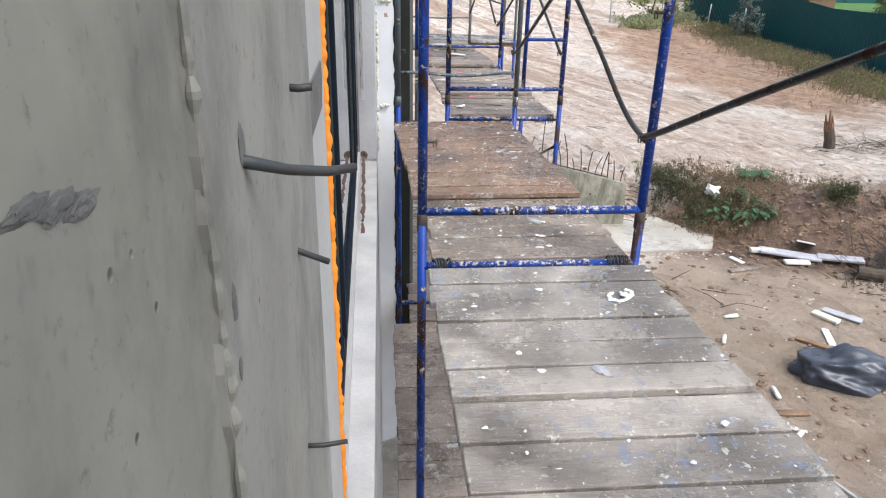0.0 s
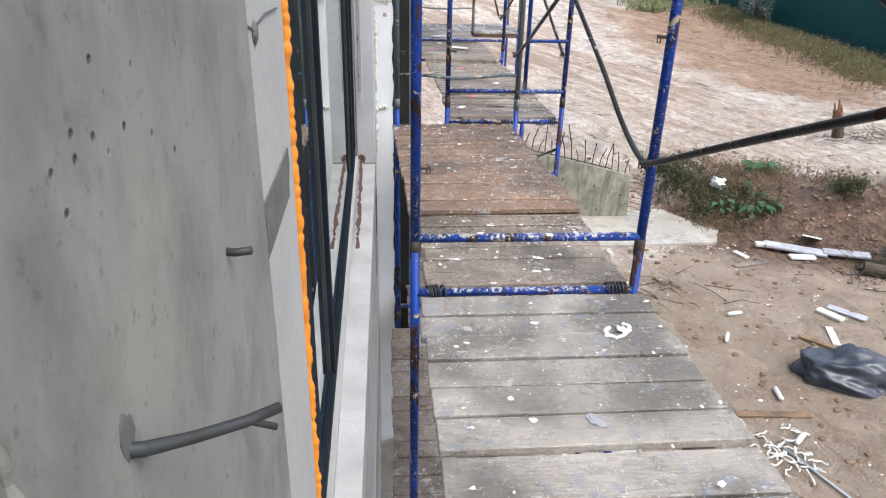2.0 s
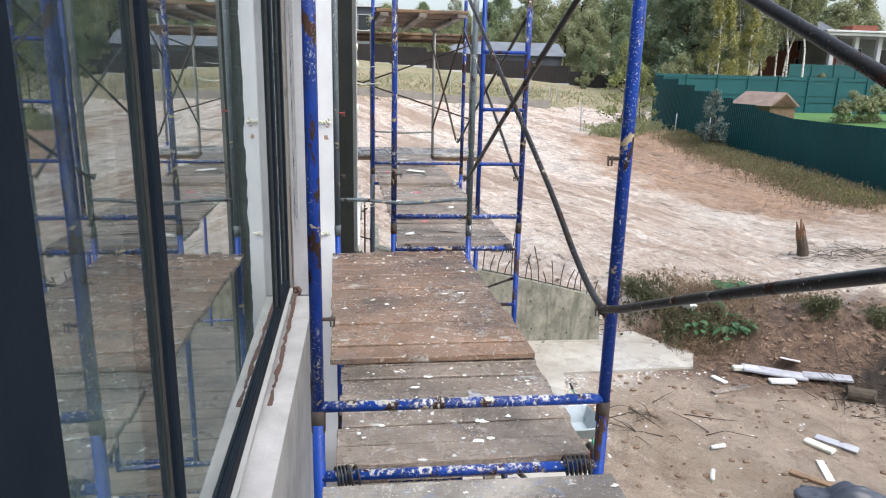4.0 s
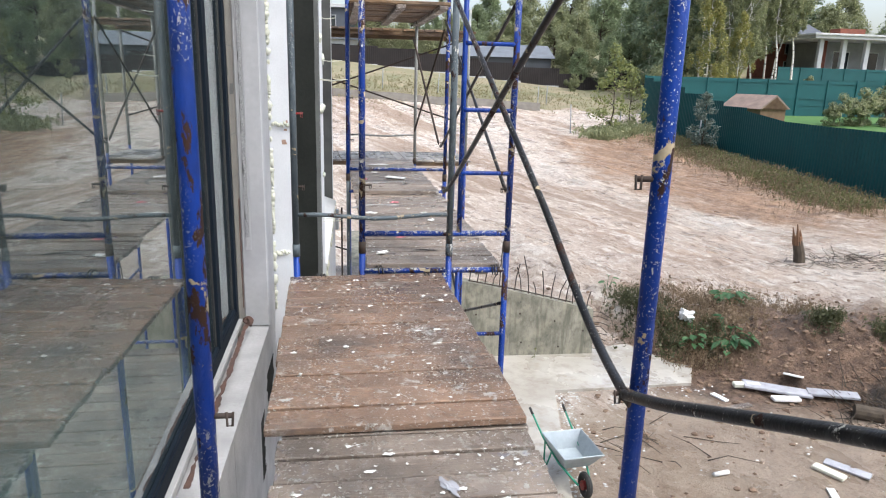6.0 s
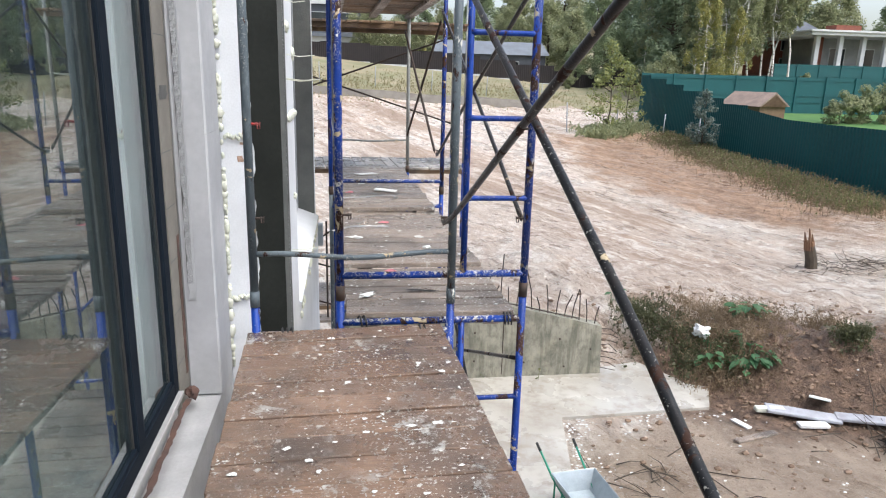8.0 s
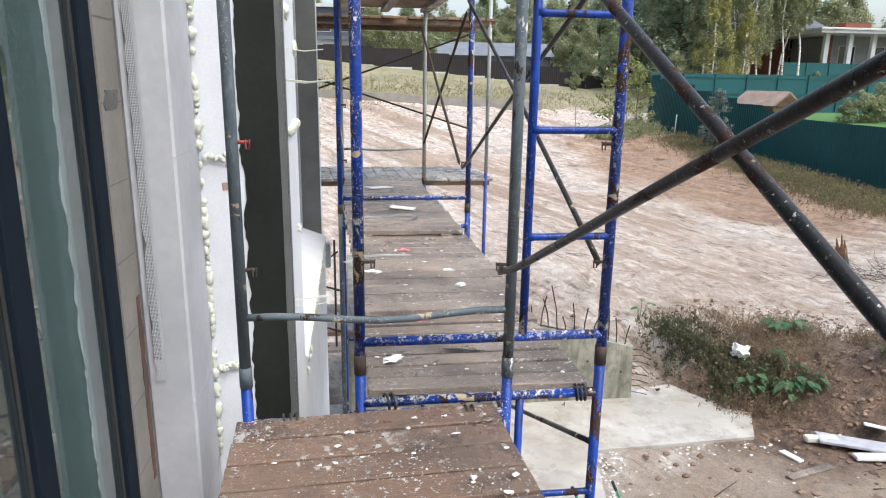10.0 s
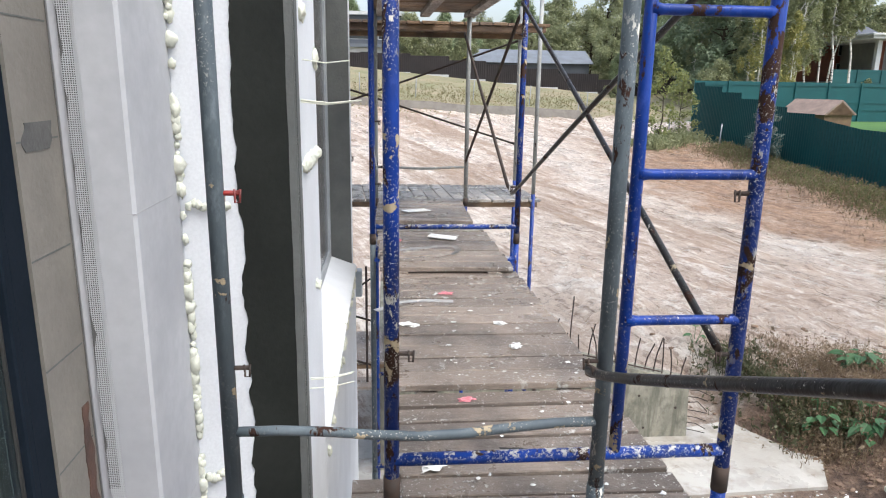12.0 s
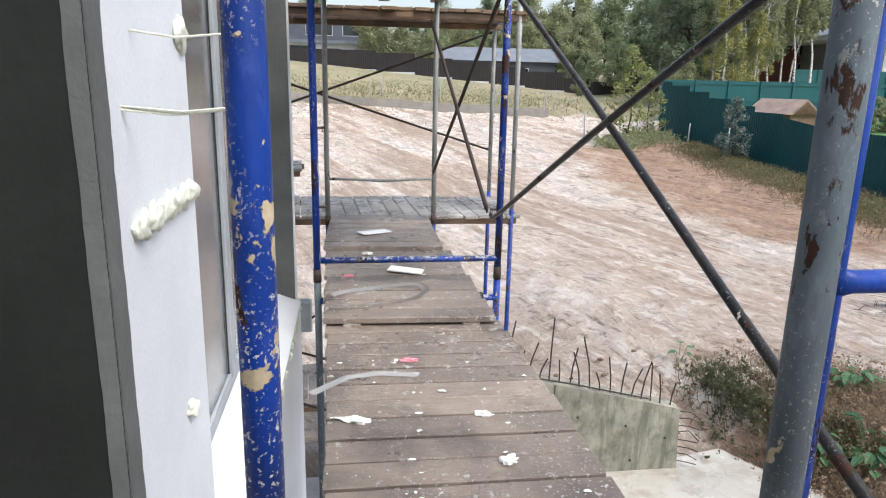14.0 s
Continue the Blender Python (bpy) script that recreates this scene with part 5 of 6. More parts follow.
def weed_patch(name, spots, n, leaf, size, height, seed, label, spread=0.5, stems=True):
    """Stems with small leaves over the given spots, one sheet of growth."""
    r = np.random.default_rng(seed)
    verts, faces = [], []
    for i in range(n):
        cx, cy, rad = spots[r.integers(0, len(spots))]
        x, y = cx + r.normal() * rad * spread, cy + r.normal() * rad * spread
        z = ground_z(x, y) - 0.02
        h = height * r.uniform(0.3, 1.2)
        lx, ly = r.normal(size=2) * 0.35 * h
        wd = size * 0.10
        k = len(verts)
        verts += [(x - wd, y, z), (x + wd, y, z), (x + lx * 0.4 + wd * 0.7, y + ly * 0.4, z + h * 0.6), (x + lx * 0.4 - wd * 0.7, y + ly * 0.4, z + h * 0.6), (x + lx, y + ly, z + h)]
        faces += [(k, k + 1, k + 2, k + 3), (k + 3, k + 2, k + 4)]
        if stems:
            for j in range(4):
                f = r.uniform(0.3, 1.0)
                p = np.array((x + lx * f, y + ly * f, z + h * f))
                u = r.normal(size=3) * size * 0.5
                v = r.normal(size=3) * size * 0.25
                k = len(verts)
                verts += [tuple(p), tuple(p + u * 0.5 + v), tuple(p + u), tuple(p + u * 0.5 - v)]
                faces.append((k, k + 1, k + 2, k + 3))
    ob = new(name, leaf_mesh(name, leaf, [tuple(map(float, v)) for v in verts], faces))
    return tagged(ob, label, "weeds", kind="stuff")


LEAF_OLIVE_DARK = foliage("dull_weed_leaves", (0.075, 0.085, 0.04), (0.15, 0.15, 0.075))
PATCH = [(6.5, 10.3, 0.7), (7.1, 10.0, 0.8), (7.6, 10.6, 0.8), (7.0, 11.2, 0.9), (6.9, 9.4, 0.6), (8.1, 11.2, 0.8), (6.4, 9.4, 0.5), (9.4, 10.6, 0.5)]
weed_patch("dry_weeds", PATCH, 3600, WEED_DRY, 0.040, 0.26, 31, "tangle of dry brown weeds on the bank")
MAT_SPOTS = [(5.9, 10.7, 0.5), (6.3, 10.3, 0.5), (6.0, 11.3, 0.6), (6.2, 9.7, 0.35), (6.7, 9.5, 0.3), (8.6, 9.0, 0.25), (9.6, 8.6, 0.3)]
weed_patch("green_weeds", MAT_SPOTS, 2300, LEAF_OLIVE_DARK, 0.055, 0.22, 32, "low dull green weeds matted on the bank")


def broad_leaves(spots, seed):
    """Rosettes of broad folded leaves on stalks."""
    r = random.Random(seed)
    for cx, cy, n, size in spots:
        bm = bmesh.new()
        for i in range(n):
            a = r.uniform(0, 6.28)
            d = r.uniform(0.05, 0.30) * size / 0.2
            x, y = cx + d * math.cos(a), cy + d * math.sin(a)
            z = ground_z(x, y) + r.uniform(0.08, 0.30)
            tube([(cx + 0.2 * d * math.cos(a), cy + 0.2 * d * math.sin(a), ground_z(cx, cy) - 0.03), (x, y, z)], 0.005, bm, 4)
            out = Vector((math.cos(a), math.sin(a), r.uniform(-0.5, 0.1))).normalized()
            side = out.cross(Vector((0, 0, 1))).normalized()
            up = side.cross(out)
            L, w = size * r.uniform(0.6, 1.1), size * r.uniform(0.28, 0.42)
            mid = [bm.verts.new(Vector((x, y, z)) + out * L * k + up * (-0.22 * L * k * k)) for k in (0, 0.35, 0.7, 1.0)]
            for sgn in (-1, 1):
                rim = [bm.verts.new(Vector((x, y, z)) + out * L * k + side * sgn * w * f + up * (0.25 * w - 0.22 * L * k * k)) for k, f in ((0.05, 0.55), (0.38, 1.0), (0.72, 0.62))]
                for q in ((mid[0], mid[1], rim[1], rim[0]), (mid[1], mid[2], rim[2], rim[1])):
                    bm.faces.new(q)
                bm.faces.new((mid[2], mid[3], rim[2]))
        tagged(part("broad_leaf_weed", bm, LEAF_FRESH), "fresh green broad-leaved weed on the earth bank", "weed", "broad-leaved weeds")


broad_leaves([(7.85, 10.7, 26, 0.22), (7.02, 9.28, 30, 0.22), (6.45, 9.55, 14, 0.17), (5.75, 12.1, 5, 0.16), (10.3, 9.3, 6, 0.16)], 33)
weed_patch("wall_grass", [(2.6, 10.5, 0.5), (3.4, 10.7, 0.5), (1.8, 10.6, 0.5)], 700, GRASS, 0.06, 0.35, 34, "tufts of grass behind the retaining wall")
BANK = [(19.4 + 0.08 * (y - 26), y, 1.1) for y in (22, 24, 26, 28, 30, 32, 34, 36, 38, 40)]
weed_patch("bank_grass", BANK, 5200, GRASS, 0.075, 0.42, 35, "overgrown grass and weeds along the teal fence", 0.62)
weed_patch("bank_weeds", BANK, 5200, WEED_DRY, 0.075, 0.40, 36, "dry brown weeds along the teal fence", 0.8)
weed_patch("field_grass", [(x, 66 + 0.2 * x, 5) for x in (-10, -4, 2, 8, 14, 20)], 5200, foliage("dry_field_grass", (0.24, 0.20, 0.10), (0.30, 0.28, 0.15)), 0.11, 0.26, 37, "rough grass beyond the low kerb wall", 1.0)
weed_patch("bank_scrub", [(18.4, 44, 1.4), (19.5, 45, 1.2), (17.2, 43.5, 0.8)], 900, LEAF_OLIVE, 0.22, 0.7, 38, "scrubby green growth round the young tree", 0.7)


# ---- fences, posts, far houses ----
def teal_fence():
    f = thing("fence", (22.1, 8.0, GROUND), "tall teal corrugated steel boundary fence", "fence")
    tops = [(2.0, -0.42), (24, -0.36), (28, -0.38), (31, -0.35), (34, -0.05), (36, 0.22), (39, 0.55), (42, 0.98), (44.5, 1.35), (46.5, 1.62), (48.5, 1.88)]
    y = 2.0
    while y < 48.4:
        y2 = min(y + 2.5, 48.5)
        ys, zs = [a for a, _ in tops], [b for _, b in tops]
        base = min(ground_z(21.9, y), ground_z(21.9, y2)) - 0.5
        bm = bmesh.new()
        n = 2 * int((y2 - y) / 0.2)
        prev = None
        for i in range(n + 1):
            yy = y + (y2 - y) * i / n
            x = 0.012 * (1 if i % 2 else -1)
            a, b = bm.verts.new((x, yy - 8.0, base - GROUND)), bm.verts.new((x, yy - 8.0, float(np.interp(yy if y < 33 else (y + y2) / 2, ys, zs)) - GROUND))
            if prev:
                bm.faces.new((prev[0], a, b, prev[1]))
            prev = (a, b)
        bmesh.ops.solidify(bm, geom=bm.faces[:], thickness=0.004)
        part("panel", bm, TEAL, f)
        y = y2
    return f


teal_fence()


def rear_fence(x0, x1, y, z0, z1, label):
    f = thing("fence", (x0, y, z0), label, "fence")
    n = round((x1 - x0) / 2.6)
    for i in range(n):
        a, b = (x1 - x0) * i / n, (x1 - x0) * (i + 1) / n
        part("panel", box((a, 0, 0), (b, 0.02, z1 - z0)), TEAL, f)
        part("post", box((a - 0.05, -0.09, -0.3), (a + 0.05, -0.012, z1 - z0 + 0.05), 0.005), TEAL, f)
    for z in (0.35, 0.52, 0.92):
        part("rail", box((0, -0.045, (z1 - z0) * z - 0.03), (x1 - x0, -0.003, (z1 - z0) * z + 0.03)), TEAL, f)
    return f


rear_fence(23.2, 52.0, 51.0, -1.1, 1.95, "teal steel fence of the next plot with rails and posts")
rear_fence(48.0, 70.0, 72.0, 1.0, 3.6, "dark teal fence on higher ground")


def brown_fence():
    f = thing("fence", (-30, 85, 2.0), "dark brown corrugated fence stepping down the slope", "fence")
    steps = [(-40, 3.4, 4.95), (3.4, 8.0, 4.72), (8.0, 12.5, 4.25), (12.5, 17.0, 3.85), (17.0, 21.5, 3.45), (21.5, 26.5, 2.95), (26.5, 30.0, 2.3), (30.0, 34, 1.95), (34.0, 46, 2.6)]
    for a, b, top in steps:
        x = a
        while x < b - 0.1:
            e = min(x + 2.4, b)
            bm = bmesh.new()
            prev = None
            n = max(2, int((e - x) / 0.12))
            for i in range(n + 1):
                xx = x + (e - x) * i / n
                p, q = bm.verts.new((xx + 30, 0.02 * (i % 2), top - 2.15 - 2.0)), bm.verts.new((xx + 30, 0.02 * (i % 2), top - 2.0))
                if prev:
                    bm.faces.new((prev[0], p, q, prev[1]))
                prev = (p, q)
            bmesh.ops.solidify(bm, geom=bm.faces[:], thickness=0.01)
            part("panel", bm, BROWN_SHEET, f)
            x = e
        part("footing", box((a + 30, -0.1, -4.5), (b + 30 - 0.02, 0.12, top - 2.15 - 2.0)), HOUSE_WHITE, f, "pale concrete footing")
    return f


brown_fence()
kerb = bmesh.new()
prevv = None
for i in range(13):
    x = -14 + i * 2.6
    zt = ground_z(x, 60.0)
    ring = [kerb.verts.new(p) for p in ((x, 59.6, zt - 0.5), (x, 59.9, zt - 0.5), (x, 59.9, zt + 0.62), (x, 59.6, zt + 0.62))]
    if prevv:
        for k in range(4):
            kerb.faces.new((prevv[k], prevv[(k + 1) % 4], ring[(k + 1) % 4], ring[k]))
    else:
        kerb.faces.new(ring)
    prevv = ring
kerb.faces.new(prevv[::-1])
structure("kerb_wall", kerb, plain("grey_kerb", (0.30, 0.28, 0.25), (0.22, 0.20, 0.18), 1.5, 0.9, 12), "low grey concrete kerb wall at the field's edge", "kerb wall")


def stake(x, y, h):
    s = part("fence_post", tube([(0, 0, -0.4), (0, 0, h)], 0.04, seg=8), GALV_POST, smooth=True)
    s.matrix_basis = pose(x, y, ground_z(x, y), rng.uniform(-2, 2), rng.uniform(-3, 3))
    return tagged(s, "bare grey metal fence post in the ground", "fence post", "bare fence posts")


for x, y, h in ((20.9, 41.8, 1.35), (19.6, 46.5, 1.9), (15.6, 45.5, 2.0), (21.2, 37.8, 1.6), (-2, 66, 1.9), (3.2, 66, 1.9), (8.6, 66, 1.9), (14, 66, 1.9), (19, 64, 1.9), (17.2, 60.5, 2.0)):
    stake(x, y, h)


def shed(x, y, z):
    s = thing("garden_shed", (x, y, z), "small timber shed with a brown shingle gable roof", "shed")
    part("wall", box((-1.9, -1.4, 0), (1.9, 1.4, 1.5)), PINE, s)
    bm = bmesh.new()
    pr = [(-1.7, 1.45), (1.7, 1.45), (0, 2.55)]
    a = [bm.verts.new((-2.1, p, h)) for p, h in pr]
    b = [bm.verts.new((2.1, p, h)) for p, h in pr]
    bm.faces.new(a)
    bm.faces.new(b[::-1])
    for k in range(3):
        bm.faces.new((a[k], b[k], b[(k + 1) % 3], a[(k + 1) % 3]))
    part("roof", bm, ROOF_BROWN, s)
    bm = bmesh.new()
    bm.faces.new([bm.verts.new((2.105, p * 0.86, h - 0.02 if h < 2 else h - 0.15)) for p, h in pr])
    bmesh.ops.solidify(bm, geom=bm.faces[:], thickness=0.02)
    part("gable", bm, PINE, s)
    return s


sh = shed(28.4, 44.0, -1.25)
sh.matrix_basis = pose(28.4, 44.0, -1.35, 0, 0, -74) @ Matrix.Scale(0.85, 4)


def house(name, at, size, wall, roof, label, windows, flat=False, rz=0.0, ridge=2.4, over=0.5):
    h = thing(name, at, label, "house", "houses behind the fences", rz=rz)
    w, d, t = size
    part("wall", box((0, 0, -2), (w, d, t)), wall, h)
    if flat:
        part("roof", box((-over, -over, t), (w + over, d + over, t + 0.45)), roof, h)
    else:
        bm = bmesh.new()
        pr = [(-over, t - 0.05), (d + over, t - 0.05), (d / 2, t + ridge)]
        a = [bm.verts.new((-over, p, q)) for p, q in pr]
        b = [bm.verts.new((w + over, p, q)) for p, q in pr]
        bm.faces.new(a)
        bm.faces.new(b[::-1])
        for k in range(3):
            bm.faces.new((a[k], b[k], b[(k + 1) % 3], a[(k + 1) % 3]))
        part("roof", bm, roof, h)
    for x, z, ww, hh in windows:
        f = part("window", box((x, -0.06, z), (x + ww, 0.01, z + hh)), HOUSE_WHITE, h)
        part("pane", box((x + 0.08, -0.075, z + 0.08), (x + ww - 0.08, -0.055, z + hh - 0.08)), PANE, f)
    return h


house("house", (-13.5, 96, 3.5), (16, 9, 2.6), HOUSE_WHITE, ROOF_GREY, "modern white and dark flat-roofed house", [(10.5, 0.5, 2.2, 1.6), (6, 0.4, 3, 2)], True)
house("house", (-15, 99, 6.5), (17.6, 8, 4.0), HOUSE_DARK, HOUSE_WHITE, "dark upper storey of a modern house with a balcony", [(9.5, 0.8, 3.6, 2.2), (14.4, 0.8, 2.4, 2.2)], True)
house("house", (12.5, 96, 1.6), (16, 8, 2.9), HOUSE_DARK, ROOF_GREY, "long low house with a grey metal roof", [(2, 0.8, 1.2, 1.2), (6, 0.8, 1.2, 1.2), (11, 0.8, 1.2, 1.2)], ridge=1.9)
house("house", (56.9, 86, 2.5), (5.6, 7, 5.9), BRICK_RED, HOUSE_DARK, "red brick house with a dark roof among trees", [(0.8, 3.2, 1.3, 1.5), (3.4, 3.2, 1.3, 1.5), (0.8, 0.8, 1.3, 1.5)], ridge=1.5)


def terrace_house(at):
    h = thing("house", at, "unfinished pale house with a column terrace and flat roof", "house", "houses behind the fences")
    part("wall", box((3.5, 4, -2), (24, 12, 4.4)), HOUSE_GREY, h)
    part("roof", box((-1.2, -1.0, 4.4), (25, 13, 4.75), 0.03), HOUSE_WHITE, h)
    part("roof_edge", box((-1.4, -1.2, 4.76), (25.2, 13.2, 5.0), 0.03), HOUSE_WHITE, h)
    part("plinth", box((-1, -0.8, -3), (25, 12, -0.1)), HOUSE_GREY, h)
    for i in range(6):
        part("column", box((0.2 + i * 3.0, 0, -0.1), (0.75 + i * 3.0, 0.5, 4.4), 0.03), HOUSE_WHITE, h)
    part("brick_pier", box((2.3, 2.4, -0.1), (2.9, 3.0, 4.4)), BRICK_RED, h)
    for i in range(4):
        f = part("window", box((5 + i * 4, 3.94, 0.8), (7.2 + i * 4, 4.01, 3.3)), HOUSE_WHITE, h)
        part("pane", box((5.1 + i * 4, 3.925, 0.9), (7.1 + i * 4, 3.945, 3.2)), PANE, f)
    part("chimney", box((7, 6, 5.0), (10.5, 8, 6.2)), BRICK_RED, h)
    return h


terrace_house((54.6, 75.0, 2.6))


# ---- small things on the wall ----
def wall_nail(y, z, length, r, bend, label):
    n = part("wall_nail", tube([(-0.31, y, z), (-0.302 + length * 0.5, y + bend * 0.3, z - 0.002), (-0.302 + length, y + bend, z - 0.3 * bend)], r, seg=8), NAIL, smooth=True)
    return tagged(n, label, "nail", "nails in the concrete")


wall_nail(-2.035, 1.405, 0.048, 0.0055, 0.0, "rusty rod stub in the concrete wall")
wall_nail(-1.945, 1.135, 0.030, 0.0045, 0.0, "rusty cut nail stub in the concrete wall")
bn = part("wall_nail", tube([(-0.312, -1.972, 0.954), (-0.296, -1.968, 0.949), (-0.262, -1.958, 0.930)], 0.0040, seg=8), NAIL, smooth=True)
tagged(bn, "bent rusty nail in the concrete wall", "nail", "nails in the concrete")
wall_nail(-2.0, 0.692, 0.055, 0.0032, 0.010, "straight steel rod stub in the concrete wall")
rb = part("rebar_hook", tube([(-0.31, -2.226, 1.131), (-0.290, -2.216, 1.124), (-0.268, -2.192, 1.112), (-0.240, -2.166, 1.103), (-0.219, -2.148, 1.101)], [0.0056, 0.0050, 0.0044, 0.0043, 0.0041], seg=10), NAIL, smooth=True)
tagged(rb, "long bent grey rebar sticking out of the concrete", "rebar")
for k, (y, z, sy, sz) in enumerate(((-2.232, 1.125, 0.020, 0.030), (-2.298, 1.035, 0.012, 0.026), (-2.30, 0.99, 0.010, 0.016), (-2.520, 1.187, 0.030, 0.007), (-2.502, 1.181, 0.032, 0.008), (-2.482, 1.175, 0.028, 0.009))):
    at = (-0.3018 + 0.006 * (y > -2.33), y, z)
    structure("patch_mortar", lump((at[0], y + sy / 2, z + sz / 2), (0.0008, sy * 0.5, sz * 0.5), k * 3.1, 0.45, 3), MORTAR, "dark mortar scar on the concrete", "mortar scar")
structure("patch_ridge", bead([(-0.2965, -2.338, 0.0), (-0.2965, -2.328, 1.1), (-0.2965, -2.338, 1.9)], 0.0030, 4, 0.9, 0.004, 8), CONCRETE, "rough mortar ridge down the concrete wall", "mortar ridge")
structure("patch_trowel", ragged_sheet((-0.3058, -1.70, 1.012), (0, 1, 0.05), (0, 0.15, 1), 0.235, 0.078, 0.003, 0.030, 0.005, 2, True), MORTAR, "trowelled dark grey adhesive smear on the plaster", "adhesive smear")
structure("patch_crack", tube([(-0.3055, -1.795, 1.318), (-0.3055, -1.72, 1.322), (-0.3055, -1.66, 1.309), (-0.3055, -1.57, 1.318), (-0.3055, -1.46, 1.317)], 0.0022, seg=5), MORTAR, "crack between plastered blocks", "crack")
structure("patch_edge", ragged_sheet((-0.3050, -1.735, 0.2), (0, 1, 0), (0, 0, 1), 0.022, 1.7, 0.003, 0.008, 0.01, 21, True), MORTAR, "rough grey edge where plaster meets concrete", "mortar edge")
structure("patch_hole", lump((-0.304, -1.655, 1.302), (0.004, 0.012, 0.014), 2, 0.5), MORTAR, "dark plugged hole in the plaster", "mortar plug")


# reinforcing mesh hung over the insulation
def mesh_mat():
    a = Mat("glass_fibre_mesh")
    sep = a.nt.nodes.new("ShaderNodeSeparateXYZ")
    a.nt.links.new(a.p, sep.inputs[0])
    ways = []
    for sock, k in ((sep.outputs["Z"], 1250.0), (a.math("ADD", sep.outputs["Y"], sep.outputs["X"]), 1250.0)):
        ways.append(a.math("SINE", a.math("MULTIPLY", sock, k), 0.0))
    grid = a.math("GREATER_THAN", a.math("MAXIMUM", *ways), 0.45)
    a.set(Base_Color=(0.46, 0.47, 0.49), Roughness=0.6, Alpha=grid)
    return a.m


MESH = mesh_mat()
for o, along, h, L in (((-0.376, 2.9445, 0.22), (1, 0, 0), 2.3, 0.036),):
    structure("trim_mesh", ragged_sheet(o, along, (0, 0, 1), L, h, 0.0015, 0.010, 0.02, 5), MESH, "loose white reinforcing mesh over the insulation", "reinforcing mesh")

# foam blobs and straps on the bay
def foam_blob(y, z, sy, sz, seed):
    o = part("trim_foam_blob", lump((0.072, y, z), (0.016, sy, sz), seed, 0.55, 3), FOAM_PALE, smooth=True)
    return tagged(o, "pale blob of foam on the white pier", "foam blob", kind="structure")


for k in range(7):
    foam_blob(3.62 + 0.062 * k, 1.062 + 0.001 * k, 0.045, 0.026, 3.1 * k + 1)
foam_blob(3.87, 0.574, 0.03, 0.020, 5)
foam_blob(4.0, 1.42, 0.04, 0.035, 9)
foam_blob(3.62, 1.55, 0.03, 0.03, 13)
rng2 = random.Random(77)
for i in range(26):
    y = 4.05 + rng2.uniform(0, 2.9)
    structure("trim_foam_blob", lump((0.078, y, -0.20 - rng2.uniform(0, 0.10)), (0.014, 0.03 * rng2.uniform(0.5, 1.3), 0.03), i, 0.6, 1), FOAM_PALE, "foam drip along the bay's sill", "foam blob")


def strap(y, z, length, r=0.0022, dz=0.0):
    s = part("plastic_strap", tube([(0.06, y, z), (0.06 + length * 0.5, y + 0.03, z - 0.01), (0.06 + length, y + 0.05, z + dz)], r, seg=6), FOAM_PALE)
    return tagged(s, "thin pale plastic rod poking out of the insulation", "insulation rod", "insulation rods")


for y, z, L in ((3.575, 1.277, 0.20), (3.58, 1.274, 0.19), (3.575, 1.271, 0.17), (3.65, 1.405, 0.16), (3.52, 1.68, 0.12), (3.60, 0.30, 0.16), (3.62, 0.285, 0.15), (3.58, 0.27, 0.16)):
    strap(y, z, L)
ck = c0 + cheek * 0.06
for k, (f, z, L, h) in enumerate(((0.085, 0.845, 0.045, 0.032), (0.105, 0.975, 0.03, 0.028), (0.100, 0.935, 0.022, 0.012))):
    structure("patch_stain", ragged_sheet(c0 + cheek * f + Vector((0, 0, z)), cheek, (0, 0, 1), L * 0.7, h, 0.002, 0.016, 0.002, k + 60, True), BROWN_GLUE, "brown brushed glue spot on the white cheek", "glue spot")
seam = ragged_sheet((-0.335, 1.0, -0.199), (1, 0, 0), (-0.022, 1, 0), 0.022, 1.72, 0.002, 0.012, 0.012, 8, True)
structure("patch_seam", seam, STAIN, "brown wet seam along the ledge under the window", "dirt")
structure("patch_glue", lump((-0.36, 2.80, -0.205), (0.03, 0.045, 0.03), 5, 0.6), STAIN, "dark lump of glue on the ledge", "glue lump")
for k, (a, b, h) in enumerate(((2.25, 0.24, 0.04), (1.7, 0.3, 0.03), (0.6, 0.5, 0.02), (-0.4, 0.3, 0.03))):
    structure("patch_dirt", ragged_sheet((-0.352 - 0.0171 * (a + 1.445) + 0.001, a, -0.24), (0, 1, 0), (0, 0, 1), b, h, 0.003, 0.03, 0.006, k, True), STAIN, "brown wet dirt on the ledge", "dirt")

for k, (y, z, L, h) in enumerate(((1.2, -1.5, 0.5, 0.5), (2.2, -1.1, 0.35, 0.4), (0.2, -1.9, 0.6, 0.4), (2.75, -0.9, 0.3, 0.35), (1.6, -0.75, 0.22, 0.3))):
    structure("patch_smear", ragged_sheet((-0.2552, y, z), (0, 1, 0), (0, 0, 1), L, h, 0.003, 0.10, 0.012, k + 40, True), BASECOAT, "dark ragged smear of adhesive on the insulation", "adhesive smear")

